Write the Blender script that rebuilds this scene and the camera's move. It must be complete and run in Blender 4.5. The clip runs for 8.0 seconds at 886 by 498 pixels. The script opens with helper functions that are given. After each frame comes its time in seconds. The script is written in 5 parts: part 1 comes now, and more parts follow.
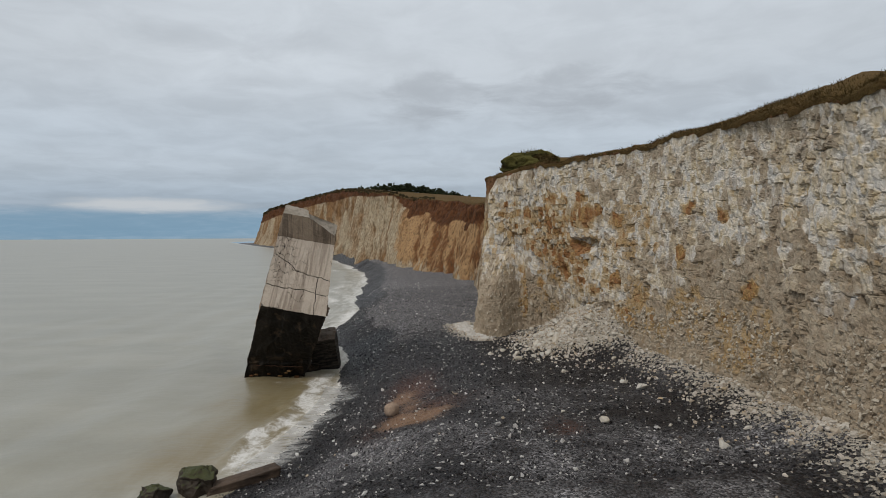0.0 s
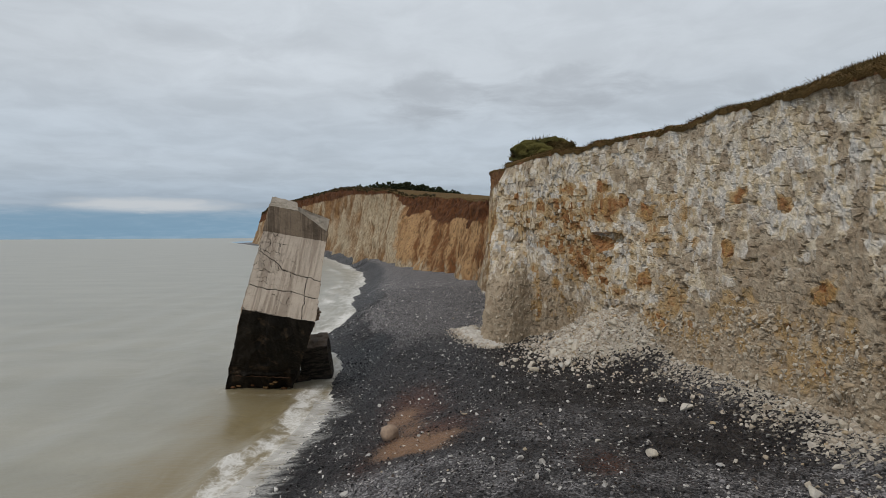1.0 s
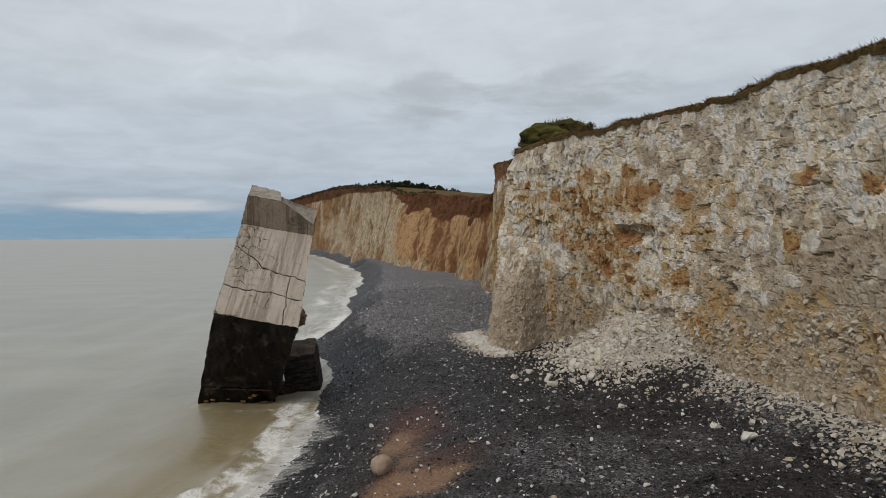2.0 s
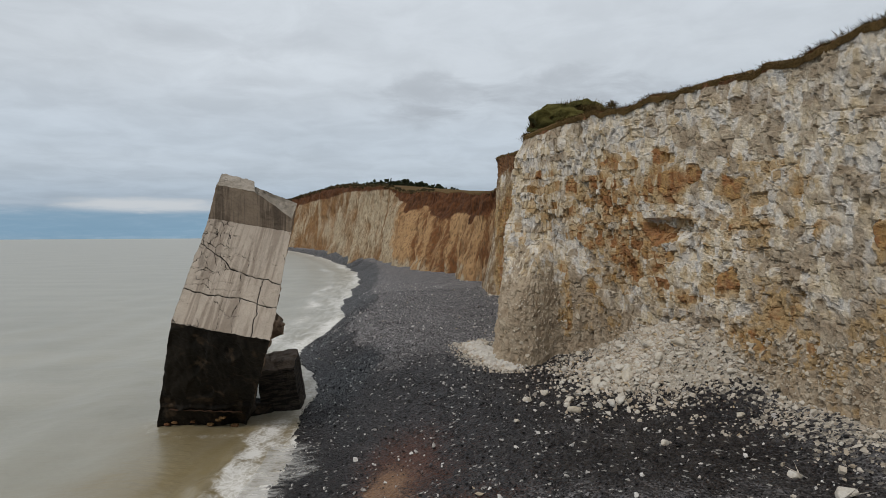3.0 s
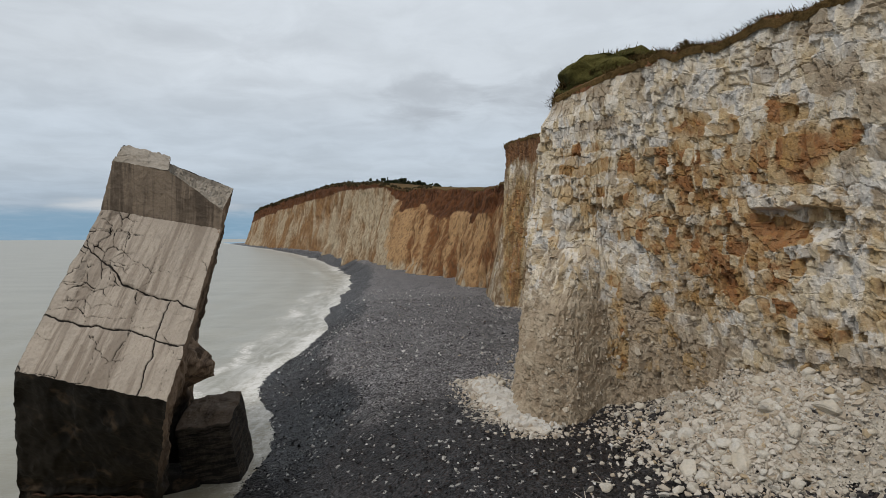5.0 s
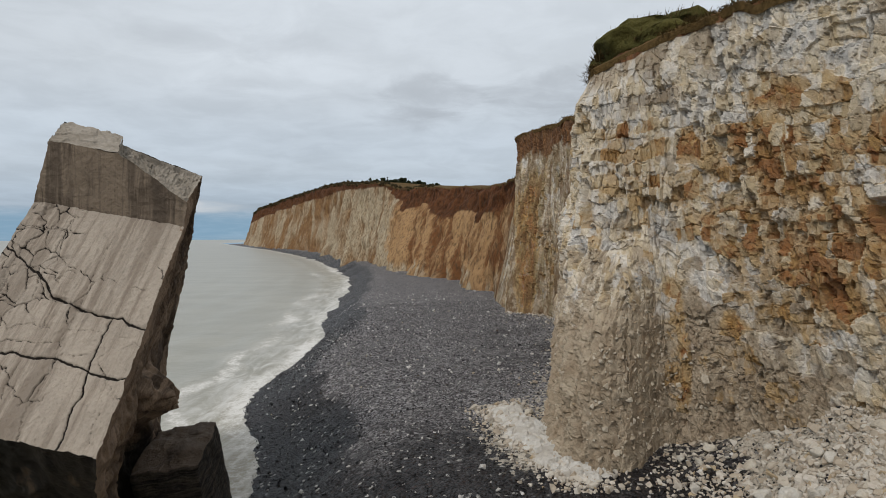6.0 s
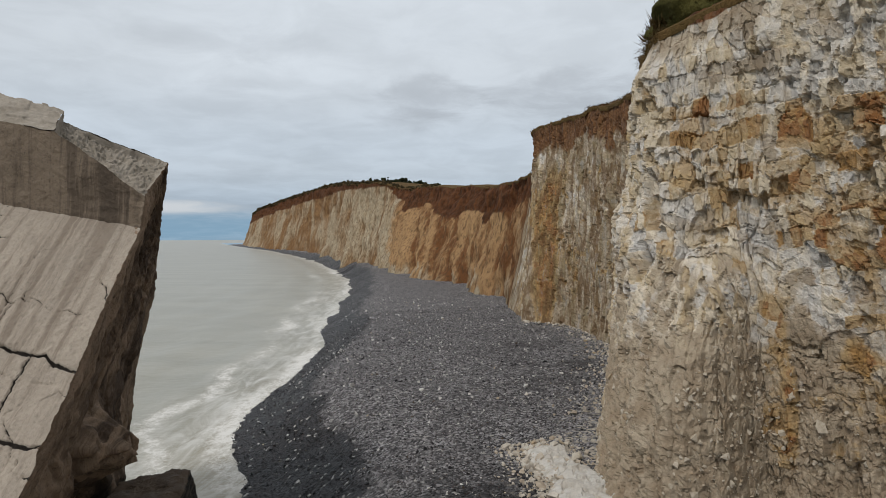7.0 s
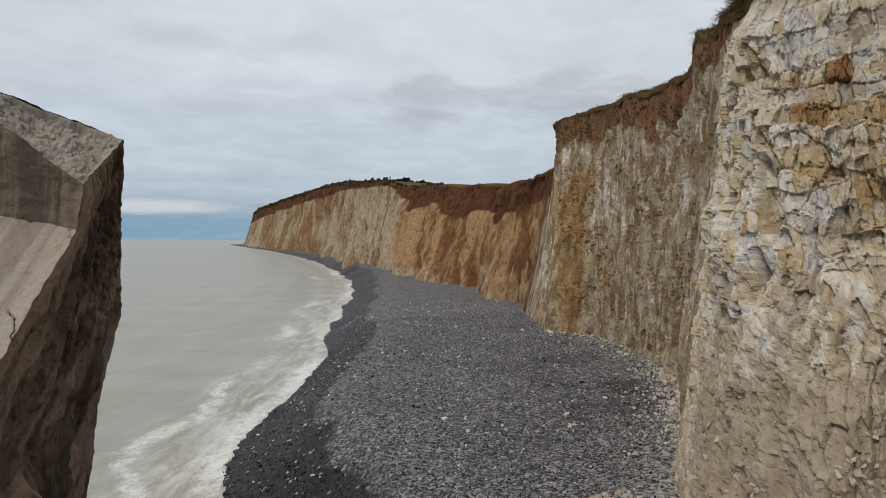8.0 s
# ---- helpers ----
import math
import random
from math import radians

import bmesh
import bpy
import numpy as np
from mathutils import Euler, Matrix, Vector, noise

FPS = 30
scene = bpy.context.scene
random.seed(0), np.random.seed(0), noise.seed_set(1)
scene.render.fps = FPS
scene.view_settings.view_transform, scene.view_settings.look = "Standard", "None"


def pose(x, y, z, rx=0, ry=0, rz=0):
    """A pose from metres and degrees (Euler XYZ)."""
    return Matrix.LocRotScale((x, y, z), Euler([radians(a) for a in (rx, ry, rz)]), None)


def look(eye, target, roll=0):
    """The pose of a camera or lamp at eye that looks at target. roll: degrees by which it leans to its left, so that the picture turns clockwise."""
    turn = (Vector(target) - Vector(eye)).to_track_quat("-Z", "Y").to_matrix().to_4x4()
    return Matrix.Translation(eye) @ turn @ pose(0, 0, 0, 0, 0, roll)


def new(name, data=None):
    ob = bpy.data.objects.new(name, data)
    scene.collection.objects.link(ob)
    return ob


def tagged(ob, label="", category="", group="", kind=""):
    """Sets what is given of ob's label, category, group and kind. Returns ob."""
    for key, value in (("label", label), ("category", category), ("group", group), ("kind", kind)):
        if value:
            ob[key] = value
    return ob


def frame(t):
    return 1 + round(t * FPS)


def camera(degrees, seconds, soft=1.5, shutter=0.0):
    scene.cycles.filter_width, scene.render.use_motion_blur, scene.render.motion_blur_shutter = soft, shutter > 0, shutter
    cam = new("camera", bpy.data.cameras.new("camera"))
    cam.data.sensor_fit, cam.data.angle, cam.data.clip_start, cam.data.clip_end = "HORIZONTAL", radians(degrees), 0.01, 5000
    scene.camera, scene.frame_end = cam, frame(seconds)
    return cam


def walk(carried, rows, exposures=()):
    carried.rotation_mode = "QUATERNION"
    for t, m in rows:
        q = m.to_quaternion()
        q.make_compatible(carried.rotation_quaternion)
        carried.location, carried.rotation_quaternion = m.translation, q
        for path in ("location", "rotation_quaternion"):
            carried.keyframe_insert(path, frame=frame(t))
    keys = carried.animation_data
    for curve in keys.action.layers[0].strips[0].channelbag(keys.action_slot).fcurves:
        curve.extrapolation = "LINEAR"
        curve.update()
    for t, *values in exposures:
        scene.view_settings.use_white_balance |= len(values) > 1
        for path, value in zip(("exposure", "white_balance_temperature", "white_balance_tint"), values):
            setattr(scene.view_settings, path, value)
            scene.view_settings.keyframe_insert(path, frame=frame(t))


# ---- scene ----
cam = camera(72.0, 8.0, soft=0.65)
# seconds, x, y, z, yaw, pitch, roll
PATH = [
    (0.0, 0.632, -2.428, 10.690, 0.80, -1.22, 0.32),
    (0.5, 0.427, 0.033, 10.550, 0.76, -1.21, 0.36),
    (1.0, 0.222, 2.408, 10.376, 0.73, -1.24, 0.33),
    (1.5, 0.108, 4.887, 10.118, 0.72, -1.22, 0.32),
    (2.0, 0.009, 7.358, 9.973, 0.70, -1.23, 0.33),
    (2.5, -0.028, 9.875, 9.859, 0.67, -1.24, 0.33),
    (3.0, -0.025, 12.423, 9.776, 0.65, -1.24, 0.34),
    (3.5, -0.102, 14.992, 9.808, 0.59, -1.24, 0.35),
    (4.0, -0.048, 17.594, 9.808, 0.56, -1.24, 0.28),
    (4.5, -0.010, 20.153, 9.738, 0.51, -1.19, 0.31),
    (5.0, -0.187, 22.546, 9.712, 0.48, -1.16, 0.32),
    (5.5, -0.457, 24.843, 9.689, 0.45, -1.13, 0.32),
    (6.0, -0.819, 27.036, 9.669, 0.43, -1.10, 0.32),
    (6.5, -1.268, 29.168, 9.699, 0.39, -1.03, 0.29),
    (7.0, -1.704, 31.265, 9.773, 0.39, -1.04, 0.24),
    (7.5, -2.194, 33.355, 9.828, 0.41, -1.02, 0.18),
    (8.0, -2.759, 35.328, 9.879, 0.46, -1.01, 0.10),
]
walk(cam, [(t, pose(x, y, z, 90 + pitch, roll, yaw)) for t, x, y, z, yaw, pitch, roll in PATH],
     exposures=[(0.0, -0.13), (1.5, -0.10), (3.5, -0.04), (4.5, 0.0), (8.0, 0.02)])

# ---------------------------------------------------------------- light
SUN_ELEV, SUN_AZ = 48.0, 215.0          # degrees; azimuth from +y, clockwise


class Nodes:
    """Short hand for node trees."""

    def __init__(self, tree):
        self.t = tree
        tree.nodes.clear()

    def put(self, sock, value):
        if hasattr(value, "links"):
            self.t.links.new(value, sock)
        elif isinstance(value, (tuple, list)) and len(value) == 3 and sock.type == "RGBA":
            sock.default_value = (*value, 1)
        else:
            sock.default_value = value

    def add(self, kind, ins=None, **attrs):
        n = self.t.nodes.new("ShaderNode" + kind)
        if "data_type" in attrs:
            n.data_type = attrs["data_type"]
        if "blend_type" in attrs:
            n.blend_type = attrs["blend_type"]
        if "operation" in attrs:
            n.operation = attrs["operation"]
        if "interpolation_type" in attrs:
            n.interpolation_type = attrs["interpolation_type"]
        if "feature" in attrs:
            n.feature = attrs["feature"]
        if "attribute_name" in attrs:
            n.attribute_name = attrs["attribute_name"]
        if "sky_type" in attrs:
            n.sky_type = attrs["sky_type"]
        if "sun_disc" in attrs:
            n.sun_disc = attrs["sun_disc"]
        if "sun_elevation" in attrs:
            n.sun_elevation = attrs["sun_elevation"]
        if "sun_rotation" in attrs:
            n.sun_rotation = attrs["sun_rotation"]
        if "air_density" in attrs:
            n.air_density = attrs["air_density"]
        if "dust_density" in attrs:
            n.dust_density = attrs["dust_density"]
        for k, v in (ins or {}).items():
            self.put(n.inputs[k], v)
        return n

    def math(self, op, a, b=0.0, c=0.0, clamp=False):
        n = self.add("Math", {0: a, 1: b, 2: c}, operation=op)
        n.use_clamp = clamp
        return n.outputs[0]

    def vec(self, op, a, b=(0, 0, 0)):
        return self.add("VectorMath", {0: a, 1: b}, operation=op).outputs[0]

    def mix(self, f, a, b, blend="MIX"):
        n = self.add("Mix", data_type="RGBA", blend_type=blend)
        n.clamp_factor = True
        for i, v in ((0, f), (6, a), (7, b)):
            self.put(n.inputs[i], v)
        return n.outputs[2]

    def span(self, v, a, b, c=0.0, d=1.0):
        return self.add("MapRange", {0: v, 1: a, 2: b, 3: c, 4: d}, interpolation_type="SMOOTHSTEP").outputs[0]

    def noise(self, vec, scale, detail=4.0, rough=0.55, warp=0.0):
        n = self.add("TexNoise", {"Vector": vec, "Scale": scale, "Detail": detail, "Roughness": rough, "Distortion": warp})
        return n.outputs[0]

    def voronoi(self, vec, scale, feature="F1"):
        return self.add("TexVoronoi", {"Vector": vec, "Scale": scale}, feature=feature)

    def attr(self, name):
        return self.add("Attribute", attribute_name=name).outputs["Fac"]

    def scaled(self, vec, x, y, z):
        return self.vec("MULTIPLY", vec, (x, y, z))


world = bpy.data.worlds.new("sky")
scene.world = world
world.use_nodes = True
w = Nodes(world.node_tree)
way = w.add("TexCoord").outputs["Generated"]
sep = w.add("SeparateXYZ", {0: way}).outputs
up = w.math("MAXIMUM", sep[2], 0.0)
# clouds on a flat layer far above
layer = w.add("CombineXYZ", {0: w.math("DIVIDE", sep[0], w.math("ADD", up, 0.12)), 1: w.math("DIVIDE", sep[1], w.math("ADD", up, 0.12)), 2: 0.0}).outputs[0]
streak = w.noise(w.scaled(layer, 0.5, 0.9, 1.0), 0.9, 5.0, 0.5, 0.4)
puff = w.noise(layer, 3.2, 6.0, 0.6, 0.4)
sky = w.add("TexSky", sky_type="NISHITA", sun_disc=False, sun_elevation=radians(SUN_ELEV), sun_rotation=radians(SUN_AZ), air_density=1.0, dust_density=3.0)
ramp = w.add("ValToRGB", {0: up})
ramp.color_ramp.interpolation = "EASE"
els = ramp.color_ramp.elements
els[0].position, els[0].color = 0.0, (0.36, 0.47, 0.57, 1)
els[1].position, els[1].color = 1.0, (0.66, 0.66, 0.66, 1)
for p, c in ((0.045, (0.40, 0.48, 0.57, 1)), (0.12, (0.53, 0.597, 0.67, 1)), (0.28, (0.64, 0.69, 0.74, 1)), (0.5, (0.68, 0.725, 0.77, 1))):
    e = els.new(p)
    e.color = c
tone = w.math("ADD", w.span(streak, 0.3, 0.7, -0.07, 0.09), w.span(puff, 0.3, 0.7, -0.05, 0.06))
grey = w.mix(1.0, ramp.outputs[0], w.add("CombineColor", {0: w.math("ADD", tone, 1.0), 1: w.math("ADD", tone, 1.0), 2: w.math("ADD", tone, 1.0)}).outputs[0], "MULTIPLY")
slope_x = w.math("DIVIDE", sep[0], w.math("MAXIMUM", sep[1], 0.05))


def blob(cx, cz, rx, rz, rag=0.75):
    """A soft ragged patch of cloud around a direction."""
    a = w.math("DIVIDE", w.math("SUBTRACT", slope_x, cx), rx)
    b = w.math("DIVIDE", w.math("SUBTRACT", sep[2], cz), rz)
    r = w.math("ADD", w.math("MULTIPLY", a, a), w.math("MULTIPLY", b, b))
    r = w.math("ADD", r, w.math("MULTIPLY", w.math("SUBTRACT", puff, 0.5), rag * 4))
    return w.math("MULTIPLY", w.span(r, 1.2, 0.0), w.span(sep[1], 0.05, 0.2))


# open blue strip low over the sea, a bright gap in it, and the grey heaps
grey = w.mix(w.math("MULTIPLY", blob(-0.55, 0.018, 0.55, 0.03, 0.25), 0.75), grey, (0.19, 0.35, 0.50))
grey = w.mix(w.math("MULTIPLY", blob(-0.50, 0.048, 0.17, 0.013, 0.35), 0.85), grey, (0.66, 0.69, 0.72))
for cx, cz, rx, rz, amount in ((-0.03, 0.222, 0.10, 0.036, 0.36), (0.19, 0.228, 0.13, 0.034, 0.36), (-0.06, 0.19, 0.09, 0.02, 0.25),
                               (-0.35, 0.29, 0.16, 0.03, 0.14), (0.30, 0.20, 0.25, 0.035, 0.2), (-0.36, 0.23, 0.06, 0.016, 0.12)):
    grey = w.mix(w.math("MULTIPLY", blob(cx, cz, rx, rz), amount), grey, (0.36, 0.385, 0.42))
clear = w.mix(1.0, sky.outputs[0], (0.09, 0.09, 0.09), "MULTIPLY")
full = w.mix(0.92, clear, grey)
w.add("OutputWorld", {0: w.add("Background", {0: full, 1: 1.0}).outputs[0]})

sun = new("sun", bpy.data.lights.new("sun", "SUN"))
sun.data.energy, sun.data.angle, sun.data.color = 1.3, radians(14), (1.0, 0.94, 0.86)
az, el = radians(SUN_AZ), radians(SUN_ELEV)
sun.matrix_world = look((math.sin(az) * math.cos(el) * 60, math.cos(az) * math.cos(el) * 60, math.sin(el) * 60), (0, 0, 0))


# ---------------------------------------------------------------- materials
def material(name):
    m = bpy.data.materials.new(name)
    m.use_nodes = True
    return m, Nodes(m.node_tree)


def finish(n, colour, rough, bump=None, strength=0.5, distance=0.05, spec=0.4):
    b = n.add("BsdfPrincipled", {"Base Color": colour, "Roughness": rough, "Specular IOR Level": spec})
    if bump is not None:
        n.put(b.inputs["Normal"], n.add("Bump", {"Height": bump, "Strength": strength, "Distance": distance}).outputs[0])
    n.add("OutputMaterial", {0: b.outputs[0]})
    return b


def place_of(n):
    return n.add("NewGeometry").outputs["Position"]


def chalk_cliff_material():
    m, n = material("chalk")
    p = place_of(n)
    tone, stain, soil, cell = n.attr("tone"), n.attr("stain"), n.attr("soil"), n.attr("cell")
    fine, mid = n.noise(p, 9.0, 6.0, 0.65), n.noise(p, 1.7, 5.0, 0.6)
    drip = n.noise(n.scaled(p, 2.2, 2.2, 0.35), 1.0, 5.0, 0.6)
    ramp = n.add("ValToRGB", {0: n.math("ADD", cell, n.math("MULTIPLY", n.math("SUBTRACT", mid, 0.5), 0.35))})
    e = ramp.color_ramp.elements
    e[0].position, e[0].color = 0.20, (0.55, 0.53, 0.50, 1)
    e[1].position, e[1].color = 0.82, (0.51, 0.40, 0.25, 1)
    for q, c in ((0.38, (0.70, 0.66, 0.60, 1)), (0.52, (0.70, 0.625, 0.51, 1)), (0.67, (0.61, 0.52, 0.38, 1))):
        e.new(q).color = c
    white = ramp.outputs[0]
    beige = n.mix(n.span(mid, 0.3, 0.7), (0.325, 0.252, 0.175), (0.46, 0.388, 0.292))
    base = n.mix(n.span(n.math("ADD", tone, n.math("MULTIPLY", n.math("SUBTRACT", mid, 0.5), 0.6)), 0.30, 0.85), white, beige)
    ochre = n.mix(n.span(cell, 0.35, 0.65), (0.40, 0.235, 0.085), (0.29, 0.12, 0.040))
    ochre = n.mix(n.span(fine, 0.45, 0.7, 0.0, 0.35), ochre, (0.15, 0.08, 0.04))
    st = n.math("ADD", stain, n.math("MULTIPLY", n.math("SUBTRACT", fine, 0.5), 0.35))
    base = n.mix(n.span(st, 0.24, 0.42, 0.0, 0.75), base, (0.45, 0.30, 0.13))
    base = n.mix(n.math("MULTIPLY", n.span(st, 0.44, 0.66), 0.9), base, ochre)
    red = n.mix(n.span(drip, 0.35, 0.65), (0.085, 0.034, 0.015), (0.21, 0.092, 0.036))
    base = n.mix(n.span(n.math("ADD", soil, n.math("MULTIPLY", n.math("SUBTRACT", drip, 0.5), 0.9)), 0.3, 0.7), base, red)
    warp = n.vec("ADD", n.scaled(p, 1.0, 1.0, 1.25), n.scaled(n.add("TexNoise", {"Vector": p, "Scale": 3.0, "Detail": 3.0}).outputs["Color"], 0.25, 0.25, 0.25))
    bits = n.voronoi(warp, 5.5)
    bit = n.add("SeparateColor", {0: bits.outputs["Color"]}).outputs
    base = n.mix(n.span(bit[0], 0.1, 0.9, 0.0, 0.16), base, (0.22, 0.18, 0.13))
    base = n.mix(n.span(fine, 0.50, 0.72, 0.0, 0.34), base, (0.19, 0.145, 0.10))
    base = n.mix(n.math("MULTIPLY", n.span(drip, 0.42, 0.62, 0.0, 0.6), n.attr("weather")), base, (0.20, 0.155, 0.075))
    wash = n.noise(n.scaled(p, 1.5, 1.5, 0.55), 1.0, 6.0, 0.65, 0.4)
    base = n.mix(n.math("MULTIPLY", n.span(wash, 0.46, 0.58, 0.0, 0.75), n.attr("weather")), base, (0.15, 0.088, 0.043))
    base = n.mix(n.math("MULTIPLY", n.span(wash, 0.44, 0.34, 0.0, 0.55), n.attr("weather")), base, (0.33, 0.32, 0.30))
    grit = n.noise(p, 30.0, 4.0, 0.65)
    base = n.mix(n.span(grit, 0.54, 0.72, 0.0, 0.50), base, (0.17, 0.13, 0.09))
    height = n.math("ADD", n.math("MULTIPLY", fine, 0.6), n.math("MULTIPLY", bit[1], 0.5))
    height = n.math("ADD", height, n.math("MULTIPLY", grit, 0.5))
    finish(n, base, 0.92, height, 0.8, 0.07, 0.2)
    return m


def far_cliff_material():
    m, n = material("far_chalk")
    p = place_of(n)
    tone, soil = n.attr("tone"), n.attr("soil")
    drip = n.attr("streak")
    fine = n.noise(n.scaled(p, 1.0, 1.0, 0.5), 0.9, 7.0, 0.7)
    grain = n.noise(n.scaled(p, 1.0, 1.0, 0.3), 2.2, 5.0, 0.65)
    cream = n.mix(n.span(fine, 0.3, 0.7), (0.52, 0.44, 0.32), (0.33, 0.25, 0.155))
    brown = n.mix(n.span(fine, 0.3, 0.7), (0.33, 0.185, 0.080), (0.14, 0.070, 0.032))
    d = n.math("ADD", drip, n.math("MULTIPLY", n.math("SUBTRACT", grain, 0.5), 0.5))
    base = n.mix(n.span(d, 0.24, 0.76, 0.0, 0.95), cream, brown)
    slump = n.mix(n.span(n.math("ADD", drip, n.math("MULTIPLY", n.math("SUBTRACT", fine, 0.5), 1.2)), 0.3, 0.75), (0.43, 0.265, 0.132), (0.18, 0.080, 0.033))
    base = n.mix(n.span(n.math("ADD", tone, n.math("MULTIPLY", n.math("SUBTRACT", fine, 0.5), 0.7)), 0.3, 0.7), base, slump)
    red = n.mix(n.span(fine, 0.35, 0.65), (0.055, 0.022, 0.011), (0.155, 0.064, 0.027))
    base = n.mix(n.span(n.math("ADD", soil, n.math("MULTIPLY", n.math("SUBTRACT", fine, 0.5), 0.9)), 0.35, 0.65), base, red)
    base = n.mix(n.span(grain, 0.46, 0.68, 0.0, 0.7), base, (0.08, 0.052, 0.031))
    finish(n, base, 0.95, n.math("ADD", fine, n.math("MULTIPLY", grain, 0.4)), 1.0, 0.8, 0.1)
    return m


def shingle_material():
    m, n = material("shingle")
    p = place_of(n)
    wet, sand, dust = n.attr("wet"), n.attr("sand"), n.attr("dust")
    big, small = n.voronoi(p, 8.0), n.voronoi(p, 17.0)
    r = n.add("SeparateColor", {0: big.outputs["Color"]}).outputs
    r2 = n.add("SeparateColor", {0: small.outputs["Color"]}).outputs
    patch = n.noise(p, 0.35, 5.0, 0.6)
    mott = n.noise(p, 1.6, 6.0, 0.75)
    base = n.mix(n.math("POWER", r2[0], 1.7), (0.026, 0.025, 0.027), (0.50, 0.485, 0.49))
    base = n.mix(n.math("MULTIPLY", n.span(r[0], 0.72, 1.0), 0.75), base, (0.36, 0.35, 0.35))
    base = n.mix(n.math("MULTIPLY", n.span(r[2], 0.55, 0.9), 0.6), base, (0.016, 0.016, 0.018))
    base = n.mix(n.span(patch, 0.40, 0.7, 0.0, 0.30), base, (0.045, 0.043, 0.046))
    base = n.mix(n.span(mott, 0.45, 0.66, 0.0, 0.45), base, (0.035, 0.034, 0.036))
    base = n.mix(n.span(wet, 0.2, 0.8), base, (0.135, 0.132, 0.136), "MULTIPLY")
    base = n.mix(n.span(r[1], 0.978, 0.982, 0.0, 0.7), base, (0.48, 0.47, 0.44))
    rust = n.mix(r2[1], (0.042, 0.017, 0.011), (0.12, 0.047, 0.027))
    base = n.mix(n.span(n.math("ADD", n.attr("rust"), n.math("MULTIPLY", n.math("SUBTRACT", r2[2], 0.5), 0.7)), 0.1, 0.9), base, rust)
    base = n.mix(n.span(n.math("ADD", sand, n.math("MULTIPLY", n.math("SUBTRACT", r2[2], 0.5), 0.45)), 0.2, 0.9), base, n.mix(r2[1], (0.15, 0.078, 0.042), (0.29, 0.175, 0.10)))
    base = n.mix(n.span(n.math("ADD", dust, n.math("MULTIPLY", n.math("SUBTRACT", r[2], 0.5), 0.9)), 0.4, 0.8), base, (0.46, 0.415, 0.345))
    height = n.math("ADD", n.math("MULTIPLY", big.outputs["Distance"], -1.0), n.math("MULTIPLY", small.outputs["Distance"], -0.5))
    finish(n, base, n.span(wet, 0.1, 0.9, 0.85, 0.42), height, 1.0, 0.09, 0.2)
    return m


def pebble_material():
    m, n = material("pebble")
    r = n.add("NewGeometry").outputs["Random Per Island"]
    p = place_of(n)
    ramp = n.add("ValToRGB", {0: r})
    ramp.color_ramp.interpolation = "CONSTANT"
    e = ramp.color_ramp.elements
    e[0].position, e[0].color = 0.0, (0.024, 0.023, 0.025, 1)
    e[1].position, e[1].color = 0.30, (0.080, 0.077, 0.082, 1)
    for q, c in ((0.54, (0.155, 0.150, 0.156, 1)), (0.76, (0.31, 0.30, 0.308, 1)), (0.90, (0.085, 0.062, 0.045, 1)), (0.945, (0.42, 0.41, 0.40, 1)), (0.985, (0.58, 0.56, 0.52, 1))):
        e.new(q).color = c
    base = n.mix(n.math("MULTIPLY", n.span(n.attr("wet"), 0.2, 0.8), n.span(r, 0.964, 0.966, 1.0, 0.45)), ramp.outputs[0], (0.20, 0.196, 0.20), "MULTIPLY")
    finish(n, base, n.span(n.attr("wet"), 0.1, 0.9, 0.75, 0.28), n.noise(p, 40.0, 3.0), 0.3, 0.02, 0.25)
    return m


def sea_material():
    m, n = material("sea")
    p = place_of(n)
    foam = n.attr("foam")
    shallow = n.attr("shallow")
    flat = n.scaled(p, 1.0, 1.0, 0.0)
    murk = n.noise(n.scaled(flat, 0.05, 0.16, 1.0), 1.0, 4.0, 0.55)
    base = n.mix(n.span(murk, 0.3, 0.7), (0.265, 0.255, 0.205), (0.325, 0.312, 0.255))
    base = n.mix(shallow, base, (0.215, 0.170, 0.088))
    lace = n.voronoi(n.vec("ADD", n.scaled(flat, 1.0, 0.7, 1.0), n.scaled(n.add("TexNoise", {"Vector": flat, "Scale": 1.2, "Detail": 4.0}).outputs["Color"], 0.9, 0.9, 0.0)), 3.4, "DISTANCE_TO_EDGE").outputs["Distance"]
    web = n.span(lace, 0.14, 0.0)
    clot = n.noise(n.scaled(flat, 0.9, 0.6, 1.0), 1.8, 7.0, 0.7)
    f = n.math("ADD", foam, n.math("MULTIPLY", n.math("SUBTRACT", clot, 0.5), 1.3))
    f = n.math("ADD", f, n.math("MULTIPLY", web, n.math("MULTIPLY", foam, 0.25)))
    mask = n.math("MULTIPLY", n.span(f, 0.34, 0.86), 0.90)
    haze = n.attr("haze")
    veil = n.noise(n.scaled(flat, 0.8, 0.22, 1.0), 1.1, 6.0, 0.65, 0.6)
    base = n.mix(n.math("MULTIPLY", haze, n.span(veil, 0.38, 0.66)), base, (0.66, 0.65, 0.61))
    base = n.mix(mask, base, (0.74, 0.73, 0.70))
    ripple = n.noise(n.scaled(flat, 0.5, 1.3, 1.0), 1.6, 5.0, 0.6)
    b = finish(n, base, n.math("ADD", n.math("MULTIPLY", mask, 0.5), 0.32), n.math("ADD", ripple, n.math("MULTIPLY", mask, 0.3)), 0.35, 0.12, 0.3)
    return m


